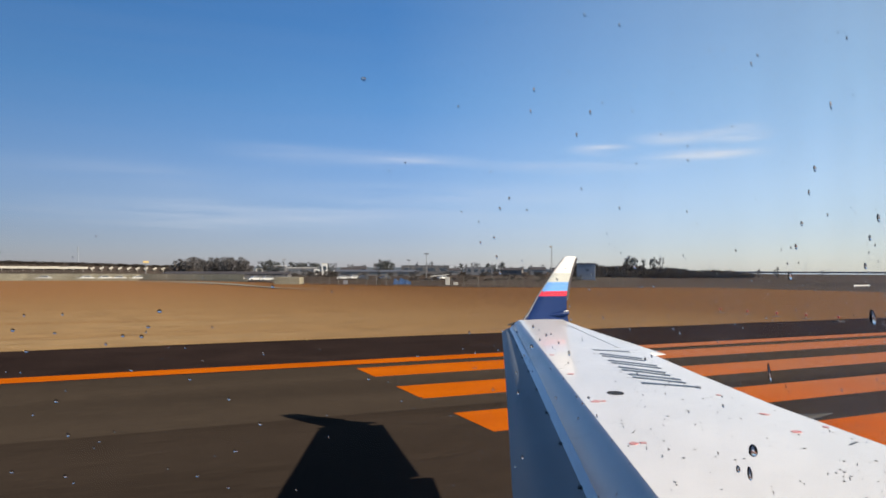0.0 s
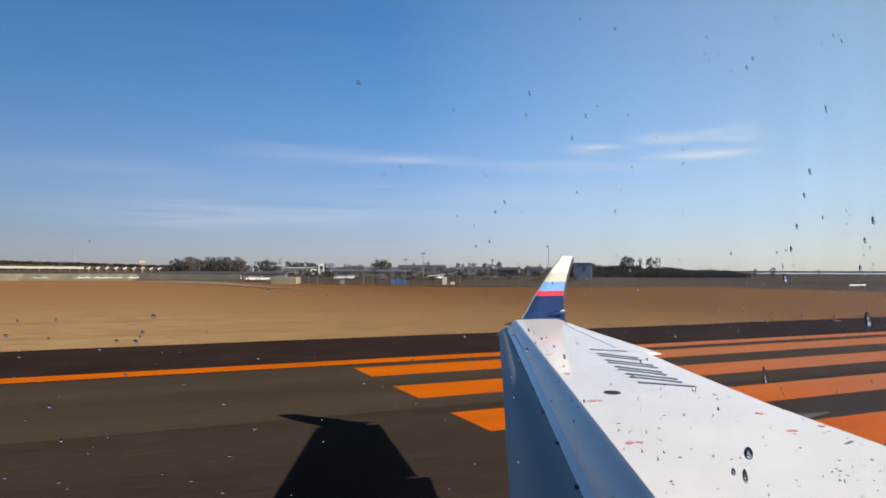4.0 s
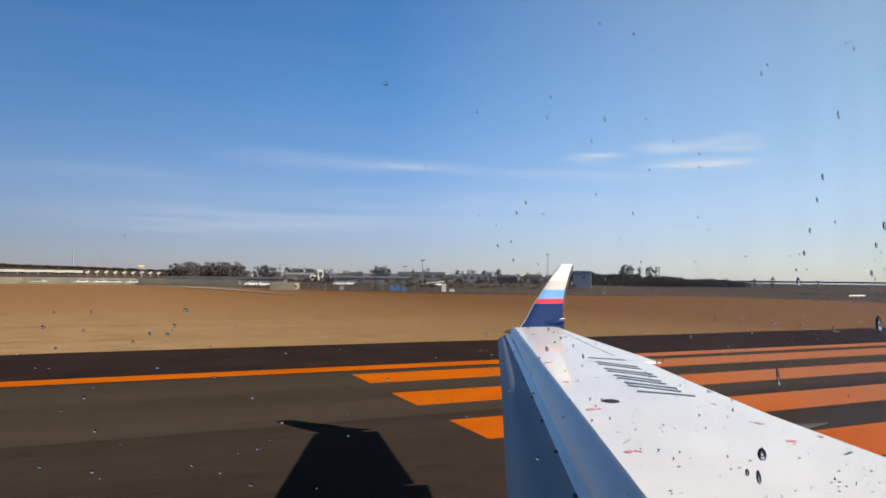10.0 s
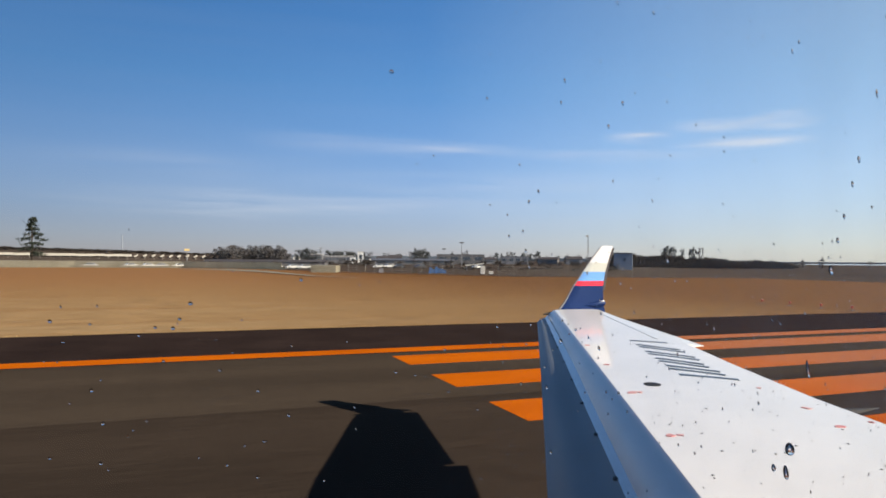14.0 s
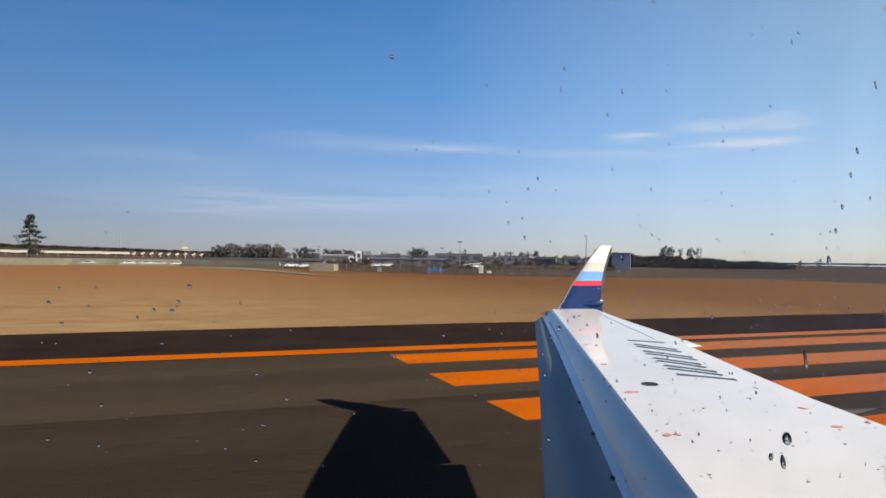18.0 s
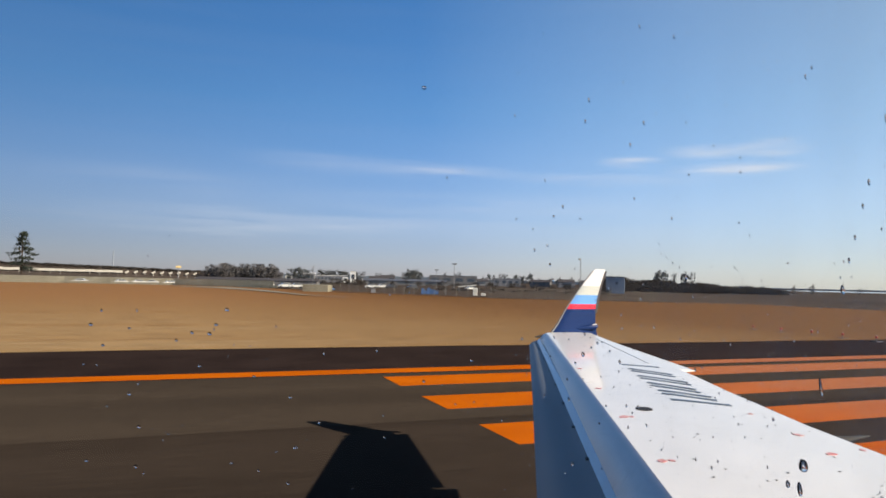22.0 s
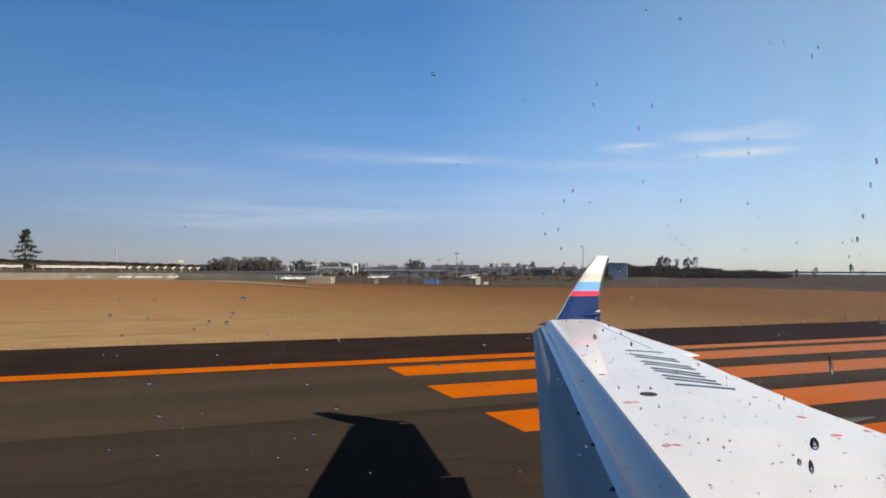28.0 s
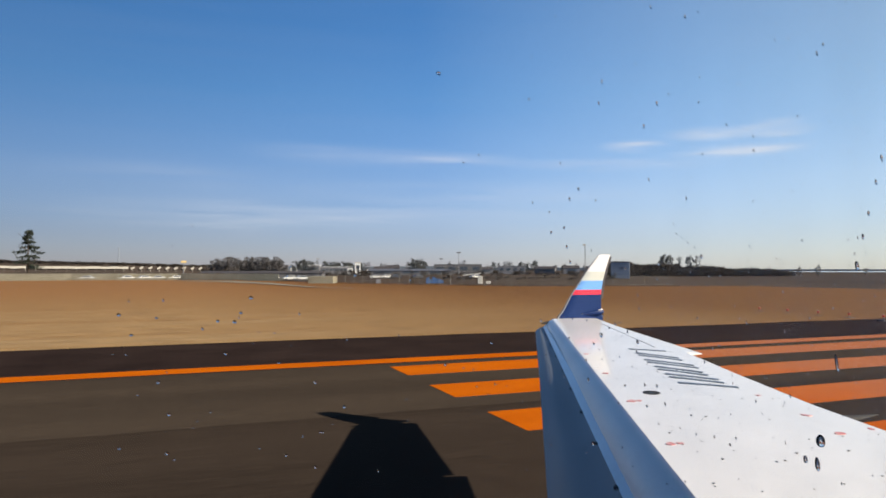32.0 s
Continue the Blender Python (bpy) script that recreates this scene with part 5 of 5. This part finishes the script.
def lattice_mast(x, y, height, wide, bands, label):
    """A square lattice mast painted in red and white bands."""
    ob = thing("banded_mast", x, y, 0.0, 8, label, "mast", "red and white masts")
    for k in range(bands):
        z0, z1 = 0.5 + (height - 0.5) * k / bands, 0.5 + (height - 0.5) * (k + 1) / bands
        w0, w1 = wide * (1 - 0.5 * k / bands), wide * (1 - 0.5 * (k + 1) / bands)
        section = bmesh.new()
        for a in range(4):
            (ax, ay), (bx, by) = [(1, 1), (-1, 1), (-1, -1), (1, -1)][a], [(-1, 1), (-1, -1), (1, -1), (1, 1)][a]
            add_tube(section, [((ax * w0, ay * w0, z0), 0.05), ((ax * w1, ay * w1, z1), 0.05)], 5)
            add_tube(section, [((ax * w0, ay * w0, z0), 0.03), ((bx * w1, by * w1, z1), 0.03)], 4)
            add_tube(section, [((bx * w0, by * w0, z0), 0.03), ((ax * w1, ay * w1, z1), 0.03)], 4)
            add_tube(section, [((ax * w0, ay * w0, z0), 0.03), ((bx * w0, by * w0, z0), 0.03)], 4)
        part("mast_section", section, (RED_PAINT, WHITE_SIGNAL)[k % 2], ob)
    for a in range(4):
        ax, ay = [(1, 1), (-1, 1), (-1, -1), (1, -1)][a]
        part("footing", box(ax * wide - 0.25, ay * wide - 0.25, -0.05, ax * wide + 0.25, ay * wide + 0.25, 0.52, 0.03), CONCRETE, ob, "concrete mast footing")
    return ob


mast = lattice_mast(-278, 135, 15.2, 0.55, 9, "tall red and white lattice mast with three red antennas")
for z in (3.4, 8.2, 12.4):
    part("antenna_arm", add_tube(bmesh.new(), [((0.2, 0, z), 0.04), ((1.0, 0, z), 0.04)], 6), STEEL, mast)
    part("antenna", add_tube(bmesh.new(), [((0.95, 0, z - 0.5), 0.1), ((1.05, 0, z - 0.4), 0.42), ((1.05, 0, z + 0.4), 0.42), ((0.95, 0, z + 0.5), 0.1)], 10), RED_PAINT, mast, "red drum antenna")
part("base_cabinet", box(-0.8, -0.95, 0.0, 0.7, -0.6, 1.5, 0.04), RED_PAINT, mast, "red cabinet at the mast foot")
# low red guard rail beside the tall mast
rail = thing("guard_rail", -281.6, 134.2, 0.0, 0, "low red guard rail on short posts", "guard rail")
for k in range(4):
    part("post", box(-2.2 + 1.4 * k - 0.05, -0.05, -0.05, -2.2 + 1.4 * k + 0.05, 0.05, 1.1, 0.01), RED_PAINT, rail)
for z in (0.45, 0.75, 1.02):
    part("bar", box(-2.3, -0.09, z, 2.1, -0.05, z + 0.14, 0.01), RED_PAINT, rail)
mast = lattice_mast(-327.5, 125, 9.2, 0.38, 7, "red and white lattice mast with a red box on top")
part("top_box", box(-0.65, -0.65, 9.2, 0.65, 0.65, 10.5, 0.06), RED_PAINT, mast, "red box housing on the mast top")
for px in (-1.0, 1.0):
    part("whip_antenna", add_tube(bmesh.new(), [((px * 0.5, 0, 10.3), 0.03), ((px, 0, 10.4), 0.03), ((px, 0, 11.6), 0.02)], 5), STEEL, mast)


def checkered(name, x, y, cols, rows_n, wide, tall, deep, label, category):
    """A boxy shelter whose near and side faces carry red check panels on white."""
    ob = thing(name, x, y, 0.0, 0, label, category)
    w, h = cols * wide, rows_n * tall
    part("wall", box(-w / 2, -deep / 2, 0.12, w / 2, deep / 2, 0.12 + h), WHITE_SIGNAL, ob)
    part("plinth", box(-w / 2 + 0.1, -deep / 2 + 0.1, -0.05, w / 2 - 0.1, deep / 2 - 0.1, 0.12), CONCRETE, ob)
    part("roof", box(-w / 2 - 0.08, -deep / 2 - 0.08, 0.12 + h, w / 2 + 0.08, deep / 2 + 0.08, 0.24 + h, 0.02), WHITE_SIGNAL, ob, "flat white roof slab")
    me = mesh_of(box(-wide / 2, -0.02, 0, wide / 2, 0.02, tall), "check_panel", RED_PAINT)
    for r in range(rows_n):
        for c in range(cols):
            if (r + c) % 2 == 0:
                part("check_panel", me, None, ob).location = (-w / 2 + wide * (c + 0.5), -deep / 2 - 0.01, 0.12 + tall * r)
        for k, sx in ((0, -1), (1, 1)):
            q = part("check_panel", me, None, ob)
            q.matrix_basis = pose(sx * (w / 2 + 0.01), -deep / 2 + wide * (0.5 + (r + k) % 2), 0.12 + tall * r, 0, 0, 90)
    return ob


hut = checkered("checkered_hut", -286, 132.5, 8, 4, 0.8, 0.58, 2.8, "low equipment hut in red and white checks", "hut")
part("door", box(0.85, -1.47, 0.14, 1.65, -1.43, 2.0, 0.01), STEEL, hut, "grey steel door")
checkered("checkered_tower", -306, 124, 2, 6, 0.7, 0.5, 1.4, "small square tower in red and white checks", "tower")
cabinet = thing("equipment_cabinet", -292.4, 131.5, 0.0, 0, "bright red steel cabinet beside the checkered hut", "cabinet")
part("body", box(-0.95, -0.6, 0.1, 0.95, 0.6, 2.2, 0.05), RED_PAINT, cabinet)
part("plinth", box(-0.85, -0.5, -0.05, 0.85, 0.5, 0.12), CONCRETE, cabinet)
for px in (-0.48, 0.48):
    door = part("door", box(px - 0.44, -0.63, 0.2, px + 0.44, -0.595, 2.1, 0.01), RED_PAINT, cabinet)
    part("handle", box(px * 0.2 - 0.02, -0.67, 1.0, px * 0.2 + 0.02, -0.63, 1.25, 0.005), STEEL, door)
part("lamp", box(-0.1, -0.66, 1.5, 0.1, -0.62, 1.62, 0.01), WHITE_SIGNAL, cabinet, "small white plate")
for i in range(9):
    tree("flat", -288 + i * 2.5 + tree_rnd.uniform(-1, 1), 190 + tree_rnd.uniform(-4, 4), tree_rnd.uniform(8.5, 10.5), 0.9, "pine clump")
for i in range(46):
    tree(("flat", "flat", "pine", "bare")[i % 4], -330 - i * 7.6 + tree_rnd.uniform(-3, 3), 220 + tree_rnd.uniform(-18, 45), tree_rnd.uniform(7, 12), 0.9, "pine belt along the airfield")
tree("pine", -186, 300, 13.0, 1.0, "")
for x, y, h in ((-253, 196, 7.5), (-249, 198, 7.0), (-338, 178, 8.0), (-352, 190, 6.5), (-360, 200, 9.0)):
    tree("flat", x, y, h, 1.0, "single pines beyond the masts")
for i in range(60):
    tree("scrub", -200 - i * 8.5 + tree_rnd.uniform(-3, 3), 172 + tree_rnd.uniform(-6, 10), tree_rnd.uniform(1.2, 2.6), 1.5, "scrub along the airfield")
tagged(part("taxiway_stub", box(-142.5, 29.4, 0.02, -139.5, 72, 0.105), ASPHALT), "narrow asphalt stub crossing the dry turf", "taxiway", kind="structure")
tagged(part("service_track", box(-153, 48.3, 0.02, -142.6, 49.7, 0.1), ASPHALT), "thin asphalt service track in the turf", "track", kind="structure")
stub = tagged(part("access_road", box(-0.95, 0, 0.02, 0.95, 38, 0.105), ASPHALT), "narrow asphalt road leading off across the turf", "road", kind="structure")
stub.matrix_basis = pose(-502.8, 29.4, 0, 0, 0, 3.5)
ob = thing("service_car", -515, 130, 0.06, 8, "bright yellow-green airfield service car", "car")
LIME = material("lime_car_paint", (0.45, 0.65, 0.03), None, 0.35, coat=0.4)
body_me, win_me, wheel_me = car_parts(LIME)
part("body", body_me, None, ob)
part("side_window", win_me, None, ob)
for wx in (-1.35, 1.35):
    for wy in (-0.78, 0.78):
        part("wheel", wheel_me, None, ob).location = (wx, wy, 0.31)
